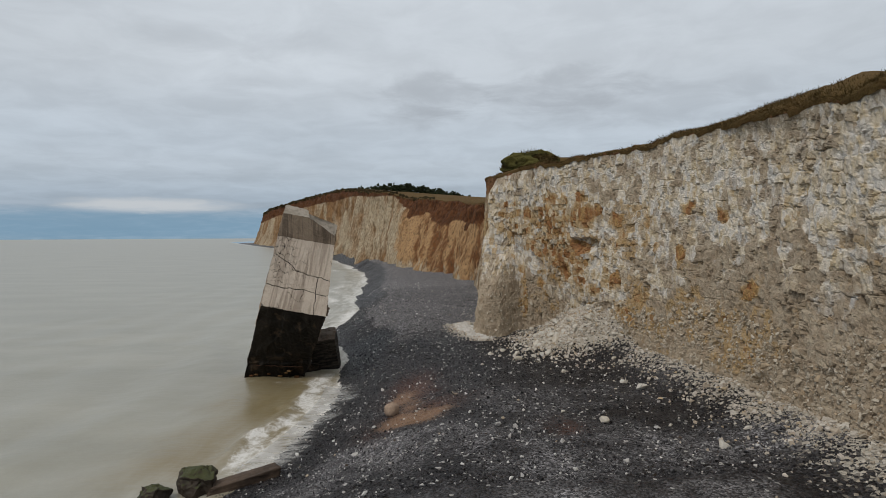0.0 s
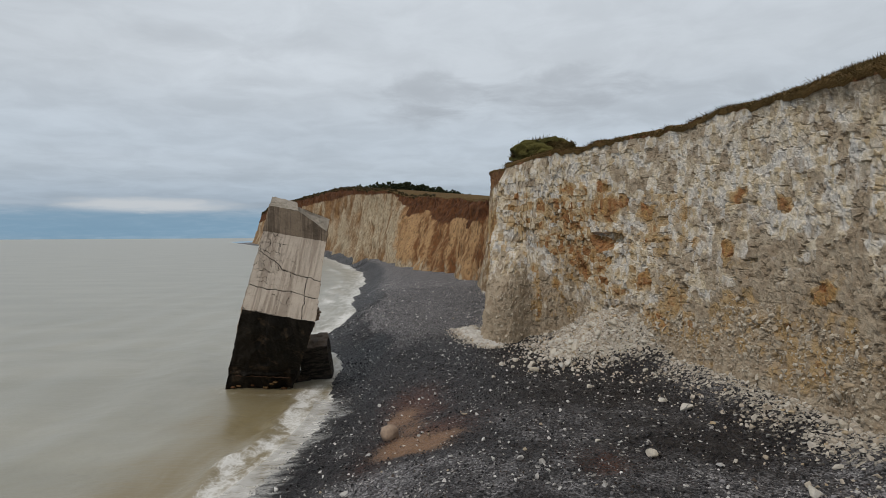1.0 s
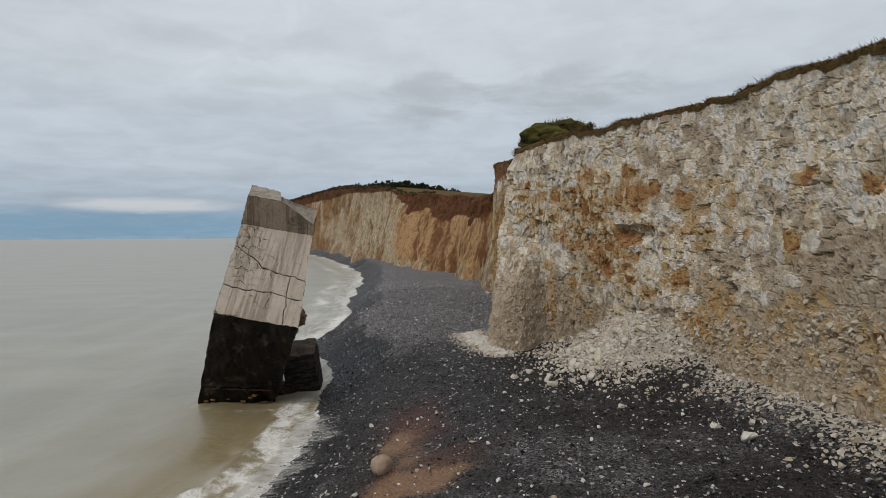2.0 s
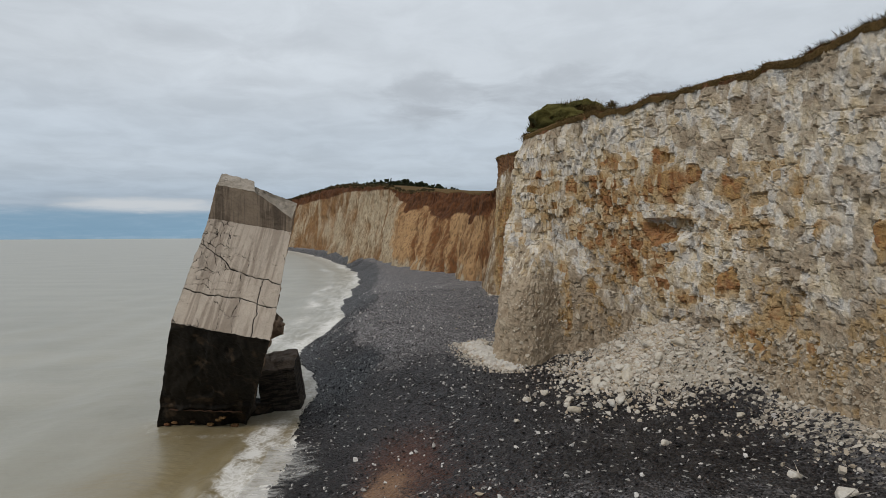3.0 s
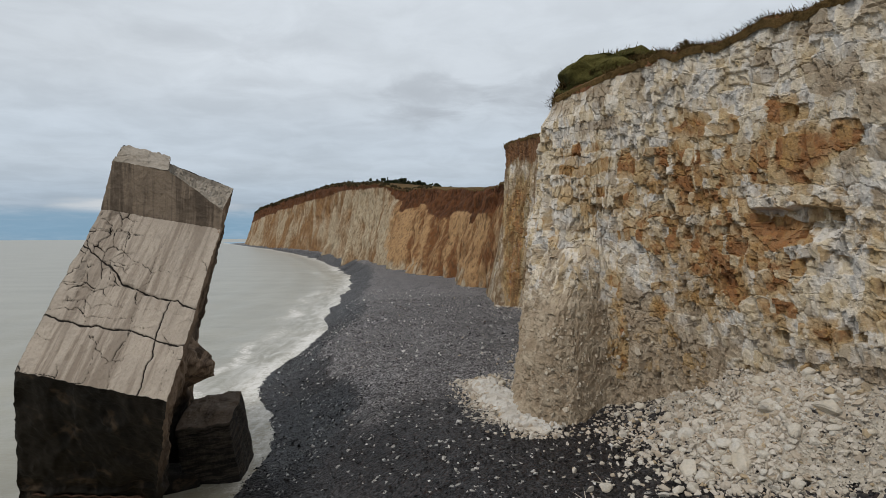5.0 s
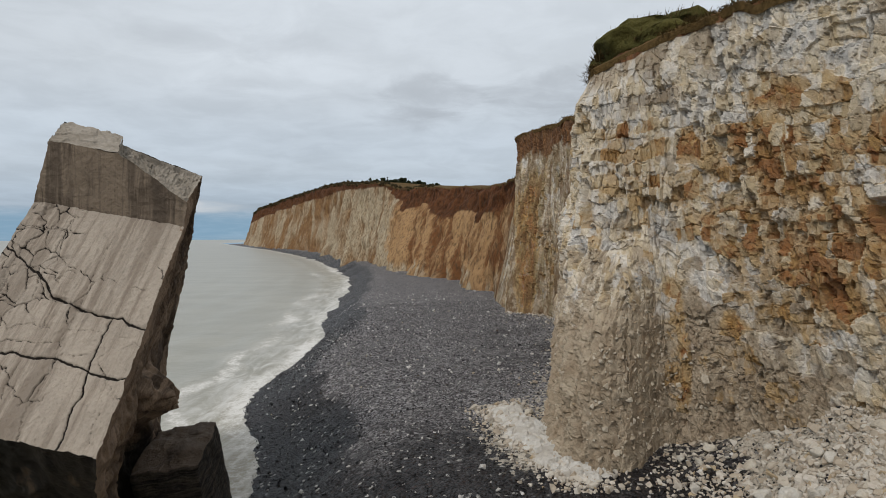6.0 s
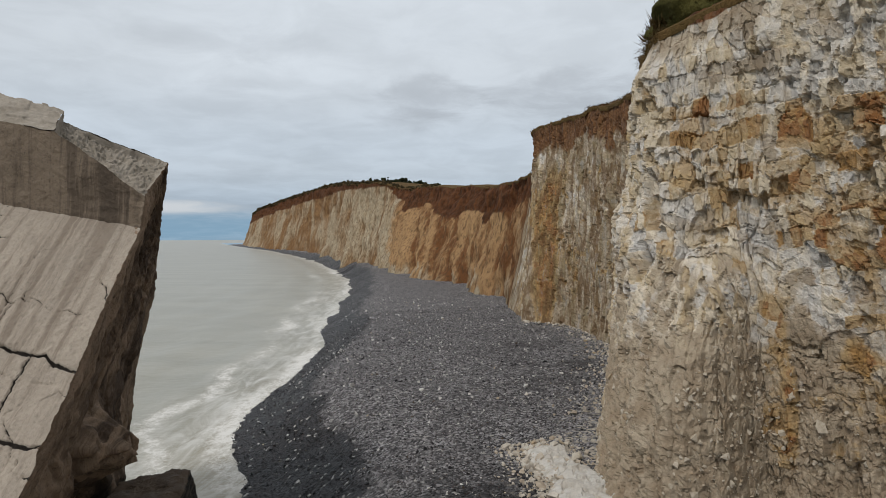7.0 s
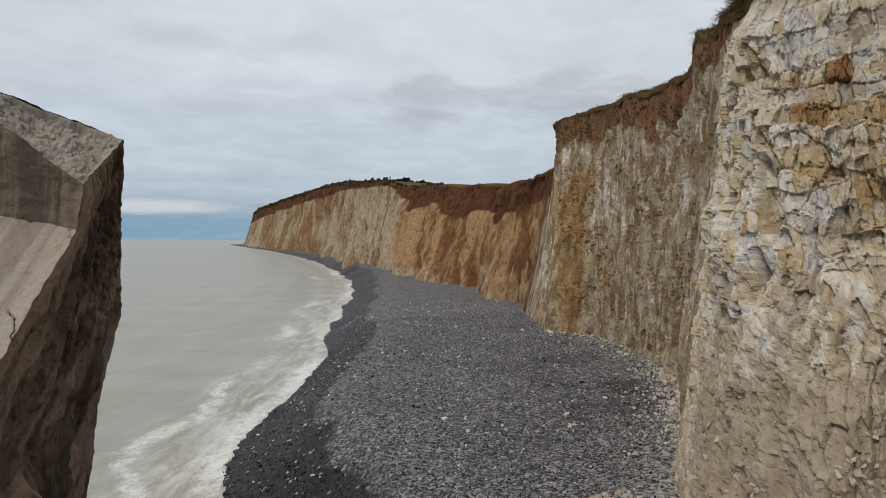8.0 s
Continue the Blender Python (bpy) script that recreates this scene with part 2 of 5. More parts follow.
def film_material():
    m, n = material("thin_water")
    p = place_of(n)
    film = n.attr("film")
    run = n.noise(n.scaled(p, 0.5, 1.7, 0.0), 1.6, 6.0, 0.65, 0.5)
    lace = n.noise(p, 5.0, 5.0, 0.7)
    k = n.math("ADD", film, n.math("MULTIPLY", n.math("SUBTRACT", run, 0.5), 2.2))
    k = n.math("ADD", k, n.math("MULTIPLY", n.math("SUBTRACT", lace, 0.5), 0.9))
    cover = n.math("MULTIPLY", n.math("MULTIPLY", n.span(k, 0.45, 1.15), n.span(film, 0.02, 0.3)), 0.5)
    # the film's wet sheen is painted as a pale body colour
    body = n.add("BsdfPrincipled", {"Base Color": (0.62, 0.61, 0.58), "Roughness": 0.4})
    clear = n.add("BsdfTransparent")
    n.add("OutputMaterial", {0: n.add("MixShader", {0: cover, 1: clear.outputs[0], 2: body.outputs[0]}).outputs[0]})
    return m


def concrete_material(name, light, dark, streaks=0.6, rough=0.85, blotch=None, spec=0.3, pits=0.35):
    m, n = material(name)
    p = n.add("TexCoord").outputs["Object"]
    fine, mid = n.noise(p, 14.0, 6.0, 0.65), n.noise(p, 1.1, 5.0, 0.6)
    run = n.noise(n.scaled(p, 4.2, 0.20, 0.20), 1.0, 7.0, 0.7, 0.3)
    broad = n.noise(n.scaled(p, 1.3, 0.12, 0.12), 1.0, 5.0, 0.6, 0.3)
    grime = n.attr("grime")
    run = n.math("ADD", n.math("MULTIPLY", run, 0.55), n.math("MULTIPLY", broad, 0.5))
    base = n.mix(n.span(run, 0.47, 0.585, 0.0, streaks), light, dark)
    base = n.mix(n.span(mid, 0.35, 0.7, 0.0, 0.5), base, tuple(c * 0.75 for c in light))
    if blotch:
        base = n.mix(n.span(n.noise(p, 0.9, 6.0, 0.7, 0.4), 0.55, 0.66, 0.0, 0.8), base, blotch)
    base = n.mix(n.span(fine, 0.4, 0.75, 0.0, 0.5), base, tuple(c * 0.6 for c in light))
    base = n.mix(n.span(n.math("ADD", grime, n.math("MULTIPLY", n.math("SUBTRACT", fine, 0.5), 0.5)), 0.25, 0.7), base, (0.026, 0.021, 0.017))
    pit = n.noise(n.scaled(p, 1.0, 0.6, 0.6), 26.0, 5.0, 0.7)
    base = n.mix(n.span(pit, 0.55, 0.70, 0.0, pits), base, tuple(c * 0.25 for c in light))
    finish(n, base, rough, n.math("ADD", n.math("ADD", fine, mid), n.math("MULTIPLY", pit, -0.6)), 0.8, 0.05, spec)
    return m


def rock_material(name, a, b, c, moss=0.0, rough=0.9):
    m, n = material(name)
    p = n.add("TexCoord").outputs["Object"]
    fine, mid = n.noise(p, 9.0, 6.0, 0.65), n.noise(p, 1.6, 4.0, 0.6)
    base = n.mix(n.span(mid, 0.35, 0.65), a, b)
    base = n.mix(n.math("MULTIPLY", n.add("ObjectInfo").outputs["Random"], 0.5), base, c)
    base = n.mix(n.span(fine, 0.35, 0.75, 0.0, 0.45), base, tuple(v * 0.5 for v in a))
    if moss:
        top = n.add("SeparateXYZ", {0: n.add("NewGeometry").outputs["Normal"]}).outputs[2]
        base = n.mix(n.math("MULTIPLY", n.span(n.math("ADD", top, n.math("SUBTRACT", fine, 0.5)), 0.45, 0.9), moss), base, (0.055, 0.065, 0.015))
    finish(n, base, rough, fine, 0.6, 0.06, 0.3)
    return m


def coursed_material():
    """Wet broken concrete with level worn courses and a lit top painted lighter brown."""
    m, n = material("coursed_concrete")
    p = n.add("TexCoord").outputs["Object"]
    course = n.noise(n.scaled(p, 0.6, 0.6, 4.5), 1.5, 6.0, 0.65, 0.3)
    fine = n.noise(p, 11.0, 6.0, 0.7)
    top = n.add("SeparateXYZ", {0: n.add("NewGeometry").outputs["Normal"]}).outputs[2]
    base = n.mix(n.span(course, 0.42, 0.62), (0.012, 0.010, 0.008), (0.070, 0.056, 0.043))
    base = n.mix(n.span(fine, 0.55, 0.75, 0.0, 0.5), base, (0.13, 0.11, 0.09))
    # light on the upward faces, put into the colour
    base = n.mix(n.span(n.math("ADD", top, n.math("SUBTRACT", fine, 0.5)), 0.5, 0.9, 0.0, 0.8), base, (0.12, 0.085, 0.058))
    finish(n, base, 0.7, n.math("ADD", n.math("MULTIPLY", course, 2.0), fine), 0.9, 0.08, 0.25)
    return m


def rubble_material(name, pale, dull):
    m, n = material(name)
    r = n.add("NewGeometry").outputs["Random Per Island"]
    p = place_of(n)
    fine = n.noise(p, 12.0, 5.0, 0.6)
    base = n.mix(n.span(r, 0.2, 0.9), pale, dull)
    base = n.mix(n.span(r, 0.955, 0.965, 0.0, 0.6), base, (0.45, 0.34, 0.19))
    base = n.mix(n.span(fine, 0.35, 0.75, 0.0, 0.4), base, (0.33, 0.28, 0.22))
    finish(n, base, 0.92, fine, 0.6, 0.05, 0.2)
    return m


def scree_material():
    m, n = material("scree")
    r = n.add("NewGeometry").outputs["Random Per Island"]
    p = place_of(n)
    fine = n.noise(p, 14.0, 5.0, 0.6)
    base = n.mix(n.span(r, 0.0, 1.0), (0.40, 0.335, 0.25), (0.56, 0.50, 0.41))
    base = n.mix(n.span(r, 0.90, 0.92, 0.0, 0.6), base, (0.34, 0.22, 0.10))
    base = n.mix(n.span(fine, 0.4, 0.75, 0.0, 0.45), base, (0.22, 0.175, 0.125))
    finish(n, base, 0.92, fine, 0.6, 0.04, 0.2)
    return m


def grass_material(name, a, b, c):
    m, n = material(name)
    p = place_of(n)
    r = n.add("NewGeometry").outputs["Random Per Island"]
    mid, fine = n.noise(p, 0.8, 5.0, 0.6), n.noise(p, 11.0, 4.0, 0.6)
    base = n.mix(n.span(mid, 0.35, 0.65), a, b)
    base = n.mix(n.math("MULTIPLY", r, 0.5), base, c)
    base = n.mix(n.span(fine, 0.3, 0.75, 0.0, 0.55), base, tuple(v * 0.35 for v in a))
    finish(n, base, 0.95, fine, 0.8, 0.1, 0.1)
    return m


FILM, SCREE_STONE = film_material(), scree_material()
CHALK, FAR_CHALK, SHINGLE, PEBBLE, SEA = chalk_cliff_material(), far_cliff_material(), shingle_material(), pebble_material(), sea_material()
LIGHT_CONCRETE = concrete_material("pale_concrete", (0.42, 0.36, 0.295), (0.165, 0.125, 0.092), 0.75)
BAND_CONCRETE = concrete_material("weathered_concrete", (0.21, 0.162, 0.118), (0.055, 0.040, 0.029), 0.9, pits=0.55, blotch=(0.115, 0.088, 0.064))
WET_CONCRETE = concrete_material("wet_concrete", (0.022, 0.018, 0.014), (0.006, 0.0055, 0.005), 0.9, 0.6, (0.075, 0.052, 0.033), 0.12)
SIDE_CONCRETE = concrete_material("side_concrete", (0.30, 0.215, 0.148), (0.050, 0.034, 0.024), 1.0, pits=0.8)
BROKEN_CONCRETE = rock_material("broken_concrete", (0.37, 0.33, 0.28), (0.27, 0.235, 0.19), (0.31, 0.28, 0.23))
RUBBLE = rubble_material("chalk_rubble", (0.57, 0.525, 0.46), (0.42, 0.355, 0.275))
WHITE_STONE = rubble_material("chalk_pebble", (0.66, 0.65, 0.63), (0.42, 0.405, 0.39))
BLOCK = rock_material("chalk_block", (0.62, 0.60, 0.555), (0.55, 0.50, 0.42), (0.49, 0.405, 0.28))
LEDGE = rock_material("ledge_chalk", (0.62, 0.60, 0.56), (0.50, 0.46, 0.40), (0.56, 0.53, 0.49))
BOULDER = rock_material("boulder_stone", (0.38, 0.28, 0.21), (0.30, 0.21, 0.155), (0.33, 0.25, 0.18))
BEAM = rock_material("beam_concrete", (0.105, 0.072, 0.050), (0.050, 0.034, 0.024), (0.085, 0.058, 0.040), rough=0.7)
DARK_ROCK = rock_material("dark_rock", (0.045, 0.033, 0.023), (0.018, 0.014, 0.010), (0.050, 0.034, 0.022), moss=0.7, rough=0.6)
COURSED = coursed_material()
TURF = grass_material("turf", (0.125, 0.078, 0.030), (0.085, 0.060, 0.021), (0.16, 0.10, 0.042))
GREEN_TURF = grass_material("green_turf", (0.105, 0.095, 0.028), (0.050, 0.054, 0.017), (0.12, 0.095, 0.035))
GRASS = grass_material("grass_blades", (0.13, 0.085, 0.033), (0.080, 0.062, 0.022), (0.21, 0.14, 0.065))
WOOD = grass_material("far_leaves", (0.022, 0.030, 0.014), (0.028, 0.034, 0.016), (0.034, 0.036, 0.02))


# ---------------------------------------------------------------- arithmetic for the shapes
def hashed(ix, iy, seed):
    h = (ix.astype(np.int64) * 374761393 + iy.astype(np.int64) * 668265263 + seed * 974711) & 0xFFFFFFFF
    h = ((h ^ (h >> 13)) * 1274126177) & 0xFFFFFFFF
    h = ((h ^ (h >> 16)) * 2246822519) & 0xFFFFFFFF
    return ((h ^ (h >> 15)) & 0xFFFFFF) / float(0x1000000)


def value_noise(x, y, seed):
    ix, iy = np.floor(x), np.floor(y)
    fx, fy = x - ix, y - iy
    fx, fy = fx * fx * (3 - 2 * fx), fy * fy * (3 - 2 * fy)
    a, b = hashed(ix, iy, seed), hashed(ix + 1, iy, seed)
    c, d = hashed(ix, iy + 1, seed), hashed(ix + 1, iy + 1, seed)
    return (a + (b - a) * fx) * (1 - fy) + (c + (d - c) * fx) * fy


def fbm(x, y, seed, octaves=4):
    """About -1 to 1."""
    total, amp, norm = 0.0, 1.0, 0.0
    for i in range(octaves):
        total = total + amp * (value_noise(x * 2 ** i + 17.3 * i, y * 2 ** i + 9.1 * i, seed + i) * 2 - 1)
        norm += amp
        amp *= 0.5
    return total / norm


def cells(x, y, seed):
    """Broken pieces: three random numbers of each piece, the way from its middle, and the distance from its edge."""
    ix, iy = np.floor(x), np.floor(y)
    near, second = np.full(x.shape, 1e9), np.full(x.shape, 1e9)
    bx, by, dx, dy = ix.copy(), iy.copy(), np.zeros(x.shape), np.zeros(x.shape)
    for ox in (-1, 0, 1):
        for oy in (-1, 0, 1):
            cx, cy = ix + ox, iy + oy
            px, py = x - (cx + 0.15 + 0.7 * hashed(cx, cy, seed)), y - (cy + 0.15 + 0.7 * hashed(cx, cy, seed + 1))
            d = px * px + py * py
            hit = d < near
            second = np.where(hit, near, np.minimum(second, d))
            bx, by, dx, dy = np.where(hit, cx, bx), np.where(hit, cy, by), np.where(hit, px, dx), np.where(hit, py, dy)
            near = np.where(hit, d, near)
    return hashed(bx, by, seed + 2), hashed(bx, by, seed + 3), hashed(bx, by, seed + 4), dx, dy, np.sqrt(second) - np.sqrt(near)


def beds(s, z, seed, high, wide):
    """Blocks between beds and upright joints: three random numbers, the way from the middle, and the distance to a joint."""
    panel = np.floor(s / 3.3 + 0.35 * value_noise(s * 0, z / 2.5, seed + 9))
    zz = z / high + 3.7 * hashed(panel, panel * 0, seed + 5)
    row = np.floor(zz)
    fz = zz - row
    thin = 0.3 * (hashed(row, panel, seed + 6) - 0.5)
    row, fz = np.where(fz < 0.2 + thin, row - 1, row), np.where(fz < 0.2 + thin, fz + 0.8, fz - 0.2)
    w_ = wide * (0.45 + 1.1 * hashed(row, panel, seed + 7))
    ss = s / w_ + 7.3 * hashed(row, panel, seed + 8) + 0.12 * (fz - 0.5) * (hashed(row, panel, seed + 11) - 0.5)
    col = np.floor(ss)
    fs = ss - col
    key = row * 57 + panel * 131
    edge = np.minimum(np.minimum(fs, 1 - fs) * w_, np.minimum(np.abs(fz), np.abs(1 - fz)) * high)
    return hashed(col, key, seed), hashed(col, key, seed + 1), hashed(col, key, seed + 2), fs - 0.5, fz - 0.5, edge


def smooth(a, b, v):
    u = np.clip((v - a) / (b - a), 0, 1)
    return u * u * (3 - 2 * u)


def spot(x, y, cx, cy, rx, ry):
    """1 in the middle of a soft patch, 0 outside."""
    return np.clip(1.25 - ((x - cx) / rx) ** 2 - ((y - cy) / ry) ** 2, 0, 1)


def grid_faces(rows, cols):
    a = (np.arange(rows - 1)[:, None] * cols + np.arange(cols - 1)[None, :]).ravel()
    return np.stack([a, a + 1, a + cols + 1, a + cols], 1)


def mesh_from(name, verts, faces, mat, attrs=None, shade=True):
    me = bpy.data.meshes.new(name)
    me.from_pydata(np.asarray(verts, float).reshape(-1, 3).tolist(), [], [list(f) for f in np.asarray(faces).tolist()] if not isinstance(faces, list) else faces)
    me.materials.append(mat)
    for key, values in (attrs or {}).items():
        at = me.attributes.new(key, "FLOAT", "POINT")
        at.data.foreach_set("value", np.asarray(values, np.float32).ravel())
    me.polygons.foreach_set("use_smooth", [shade] * len(me.polygons))
    me.update()
    return me


def part(name, me, parent, label=""):
    ob = new(name, me)
    ob.parent = parent
    if label:
        ob["label"] = label
    return ob


# ---------------------------------------------------------------- the shore: water's edge and beach
EDGE_Y = np.array([-60, -20, 0, 12, 22.6, 28, 35, 40, 45, 49, 52, 54.5, 57, 62, 68, 82, 104, 133, 162, 189, 277, 352, 471, 711, 900, 1400], float)
EDGE_X = np.array([-34, -21, -15.5, -12, -9.4, -8.0, -7.4, -7.5, -8.7, -8.8, -7.6, -9.6, -12.0, -12.9, -12.9, -12.7, -16.4, -18.7, -23, -28.7, -54, -80, -125, -228, -310, -520], float)


def edge_x(y):
    soft = sum(np.interp(y + o * (1.0 + np.abs(y) * 0.02), EDGE_Y, EDGE_X) for o in (-2, -1, 0, 1, 2)) / 5
    return soft


def inland(x, y):
    """Metres up the beach from the water's edge."""
    slope = (edge_x(y + 1) - edge_x(y - 1)) / 2
    wiggle = 0.45 * fbm(y / 5.0, y * 0 + 3.1, 71, 3) * (1 + np.clip(y - 60, 0, 400) * 0.02)
    return (x - edge_x(y) + wiggle) / np.sqrt(1 + slope ** 2)


def heap_at(x, y):
    """The great heap of fallen chalk that leans on the wall beside the buttress."""
    along = np.clip(((x - 11.4) * -2.9 + (y - 37.6) * 6.6) / (2.9 ** 2 + 6.6 ** 2), 0, 1)
    off = np.hypot(x - (11.4 - 2.9 * along), y - (37.6 + 6.6 * along))
    return np.interp(along, [0, 0.25, 0.7, 1], [1.5, 2.1, 1.9, 0.9]) * np.exp(-(off / np.interp(along, [0, 0.3, 0.8, 1], [1.7, 2.9, 2.4, 1.5])) ** 1.6)


def beach_z(x, y):
    d = inland(x, y)
    rise = np.interp(y, [-60, 36, 47, 60, 110, 900], [12, 12, 6.5, 6, 6, 8])
    top = np.interp(y, [-60, 36, 50, 200, 400, 900], [2.4, 2.3, 2.5, 2.5, 1.6, 0.6])
    z = np.where(d > 0, top * smooth(0, 1, d / rise) + 0.035 * np.minimum(d, 20) + 0.03 * d / (1 + np.abs(d)), np.maximum(0.14 * d, -4 + 0.0 * d))
    z = z + 0.10 * fbm(x / 2.5, y / 3.5, 5, 4) * smooth(0.3, 3, d)
    # fallen chalk heaped against the cliff
    gap = cliff_gap(x, y)
    bank = np.interp(y, [-60, 38, 42, 46, 60, 72, 90], [0.9, 0.9, 0.4, 0.2, 0.5, 0.4, 0.1])
    heap = heap_at(x, y)
    return z + bank * (1 - smooth(-0.5, 2.8, gap + 0.5 * fbm(y / 2.0, y * 0, 7, 3))) + heap * (1 + 0.2 * fbm(x / 0.8, y / 0.8, 8, 3))


def sand_and_rust(x, y):
    """A tan sandy hollow and the rust-stained shingle round it."""
    u, v = x + 0.55 * fbm(x / 1.3, y / 1.3, 37, 4), y + 0.9 * fbm(x / 1.3, y / 1.3, 41, 4)
    soft = lambda cx, cy, rx, ry: np.exp(-((u - cx) / rx) ** 2 - ((v - cy) / ry) ** 2)
    sand = np.maximum.reduce([1.35 * soft(-1.9, 28.2, 1.35, 1.3), 1.25 * soft(-0.5, 27.5, 1.25, 1.0), 1.1 * soft(-2.1, 33.0, 0.95, 1.9), 0.75 * soft(-1.8, 30.6, 0.9, 1.3)])
    rust = np.maximum.reduce([0.95 * soft(-1.7, 34.3, 1.7, 3.6), 0.8 * soft(-1.0, 29.0, 2.4, 2.0), 0.5 * soft(-3.2, 27.0, 1.0, 1.6), 0.55 * soft(5.2, 22.6, 0.8, 1.3)])
    return sand, rust + 0.15 * fbm(x / 1.2, y / 1.2, 38, 3) * smooth(0.05, 0.4, rust)


def wet_at(x, y):
    """How wet the shingle is: a black band along the water, and damp patches up the beach."""
    reach = np.interp(y, [-60, 30, 44, 52, 60, 200], [3.0, 3.0, 4.2, 4.4, 4.4, 5.5])
    wet = 1 - smooth(0.80, 1.10, inland(x, y) / reach + 0.22 * fbm(x / 2.0, y / 2.0, 31, 3))
    damp = np.interp(y, [10, 24, 30, 42, 47, 52], [0.6, 0.62, 0.75, 0.9, 0.65, 0.0]) + 0.35 * fbm(x / 3.0, y / 4.0, 35, 4) * (y < 50) - 0.3 * spot(x, y, -1.5, 23.0, 4.0, 3.5)
    damp = np.maximum(damp, 0.30 * spot(x, y, 4.5, 63.0, 6.0, 13.0) + 0.35 * fbm(x / 2.5, y / 3.0, 32, 3) * (y > 50) * (x > -2))
    return np.maximum(wet, np.clip(damp, 0, 1))


def build_beach():
    ys = np.concatenate([np.arange(-60, 8, 2.0), np.arange(8, 16, 0.5), np.arange(16, 70, 0.2), np.arange(70, 110, 0.4), np.arange(110, 240, 1.0), np.arange(240, 1000, 8.0)])
    ds = np.concatenate([np.arange(-60, -8, 4.0), np.arange(-8, 0, 0.5), np.arange(0, 26, 0.2), np.arange(26, 46, 1.0)])
    Y, D = np.meshgrid(ys, ds, indexing="ij")
    X = edge_x(Y) + D
    Z = beach_z(X, Y)
    d = inland(X, Y)
    fine = 0.03 * fbm(X / 0.35, Y / 0.35, 9, 2)
    Z = Z + fine * (d > 0)
    wet = wet_at(X, Y)
    # a damp hollow across the beach in front of the prow
    wet = np.maximum(wet, 0.75 * np.clip(spot(X, Y, -1.5, 42.5, 9, 3.2) + 0.5 * fbm(X / 1.5, Y / 1.5, 33, 3), 0, 1))
    sand, rust = sand_and_rust(X, Y)
    foot = cliff_gap(X, Y)
    wet = np.clip(wet + 0.25 * fbm(X / 0.8, Y / 0.8, 36, 3) * smooth(0.05, 0.4, wet) * smooth(0.98, 0.6, wet), 0, 1)
    dust = (1 - smooth(0.2, 2.6, foot + 1.0 * fbm(X / 1.5, Y / 1.5, 39, 3))) * np.interp(Y, [15, 20, 52, 56, 62, 70, 90], [0.8, 0.8, 0.4, 0.25, 0.2, 0.25, 0.1])
    heap = heap_at(X, Y)
    dust = np.maximum(dust, smooth(0.15, 0.7, heap) * (1.0 + 0.4 * fbm(X / 0.5, Y / 0.5, 44, 3)))
    dust = np.maximum(dust, 0.95 * spot(X, Y, 1.6, 47.0, 1.3, 2.6) + 0.35 * fbm(X / 0.5, Y / 0.5, 40, 3) * spot(X, Y, 1.6, 47.0, 1.3, 2.6))
    ob = new("ground", mesh_from("ground", np.stack([X, Y, Z], -1), grid_faces(len(ys), len(ds)), SHINGLE, {"wet": wet, "sand": sand, "rust": rust, "dust": dust}))
    return tagged(ob, "dark grey shingle beach, wet and black along the water", "beach", kind="structure")


# ---------------------------------------------------------------- the cliff line: foot x y z, top x y z
NEAR = [(15.5, -24, 3.2, 16.0, -24, 15.0), (15.0, 0, 3.2, 15.6, 0, 15.0), (14.3, 15, 3.4, 14.9, 15, 15.2), (13.9, 22, 3.6, 14.4, 22, 15.8),
        (13.4, 27.5, 3.8, 13.9, 27.5, 16.1), (12.7, 31.5, 3.8, 13.2, 31.8, 16.25), (11.5, 36, 3.6, 11.9, 36.6, 16.15), (10.5, 39.3, 4.0, 10.4, 39.9, 16.1),
        (9.8, 41.9, 4.2, 8.9, 42.3, 16.2), (8.6, 44.0, 4.2, 7.5, 44.6, 16.2), (7.0, 45.2, 3.8, 6.6, 45.9, 16.1), (6.1, 45.9, 3.3, 5.8, 46.9, 16.0),
        (5.5, 45.5, 3.0, 5.2, 47.7, 15.9), (4.2, 44.1, 2.7, 4.6, 48.8, 15.75)]
PROW = [(2.7, 44.9, 2.6, 3.95, 49.6, 15.65), (2.2, 47.5, 2.6, 4.35, 51.2, 15.7), (2.9, 51, 2.7, 5.6, 53, 16.4), (4.6, 55, 2.9, 6.6, 55.7, 17.4),
        (6.3, 58.5, 3.0, 7.2, 58.5, 17.6), (6.9, 60.2, 3.2, 7.7, 60.2, 17.7), (6.9, 60.5, 3.2, 7.8, 60.5, 18.6), (7.2, 62.8, 3.2, 8.35, 62.8, 18.7), (7.2, 63, 3.2, 8.4, 63, 18.6),
        (7.25, 63.3, 3.2, 8.45, 63.4, 17.5), (7.4, 66.5, 3.3, 8.4, 66.5, 17.6), (7.3, 70, 3.3, 7.95, 71, 18.2), (6.9, 74, 3.2, 7.3, 75, 18.5), (5.4, 76.3, 3.1, 6.6, 78, 18.6),
        (4.3, 77.3, 3.0, 5.3, 81, 18.5), (4.2, 77.8, 3.0, 5.2, 82.2, 18.4), (4.3, 80, 3.0, 6.7, 83, 16.6)]
MID = [(3.9, 87, 2.9, 6.5, 89, 15.9), (3.8, 96, 2.8, 6.2, 97, 16.3), (2.9, 105, 2.8, 5.5, 109, 16.3), (-1, 120, 2.8, 3.5, 127, 18), (-4, 132, 2.8, 1, 141, 19),
       (-9, 142, 2.7, -5, 153, 20), (-16, 175, 2.5, -12, 184, 22), (-24, 205, 2.4, -22, 209, 26), (-33, 221, 2.2, -30, 226, 27)]
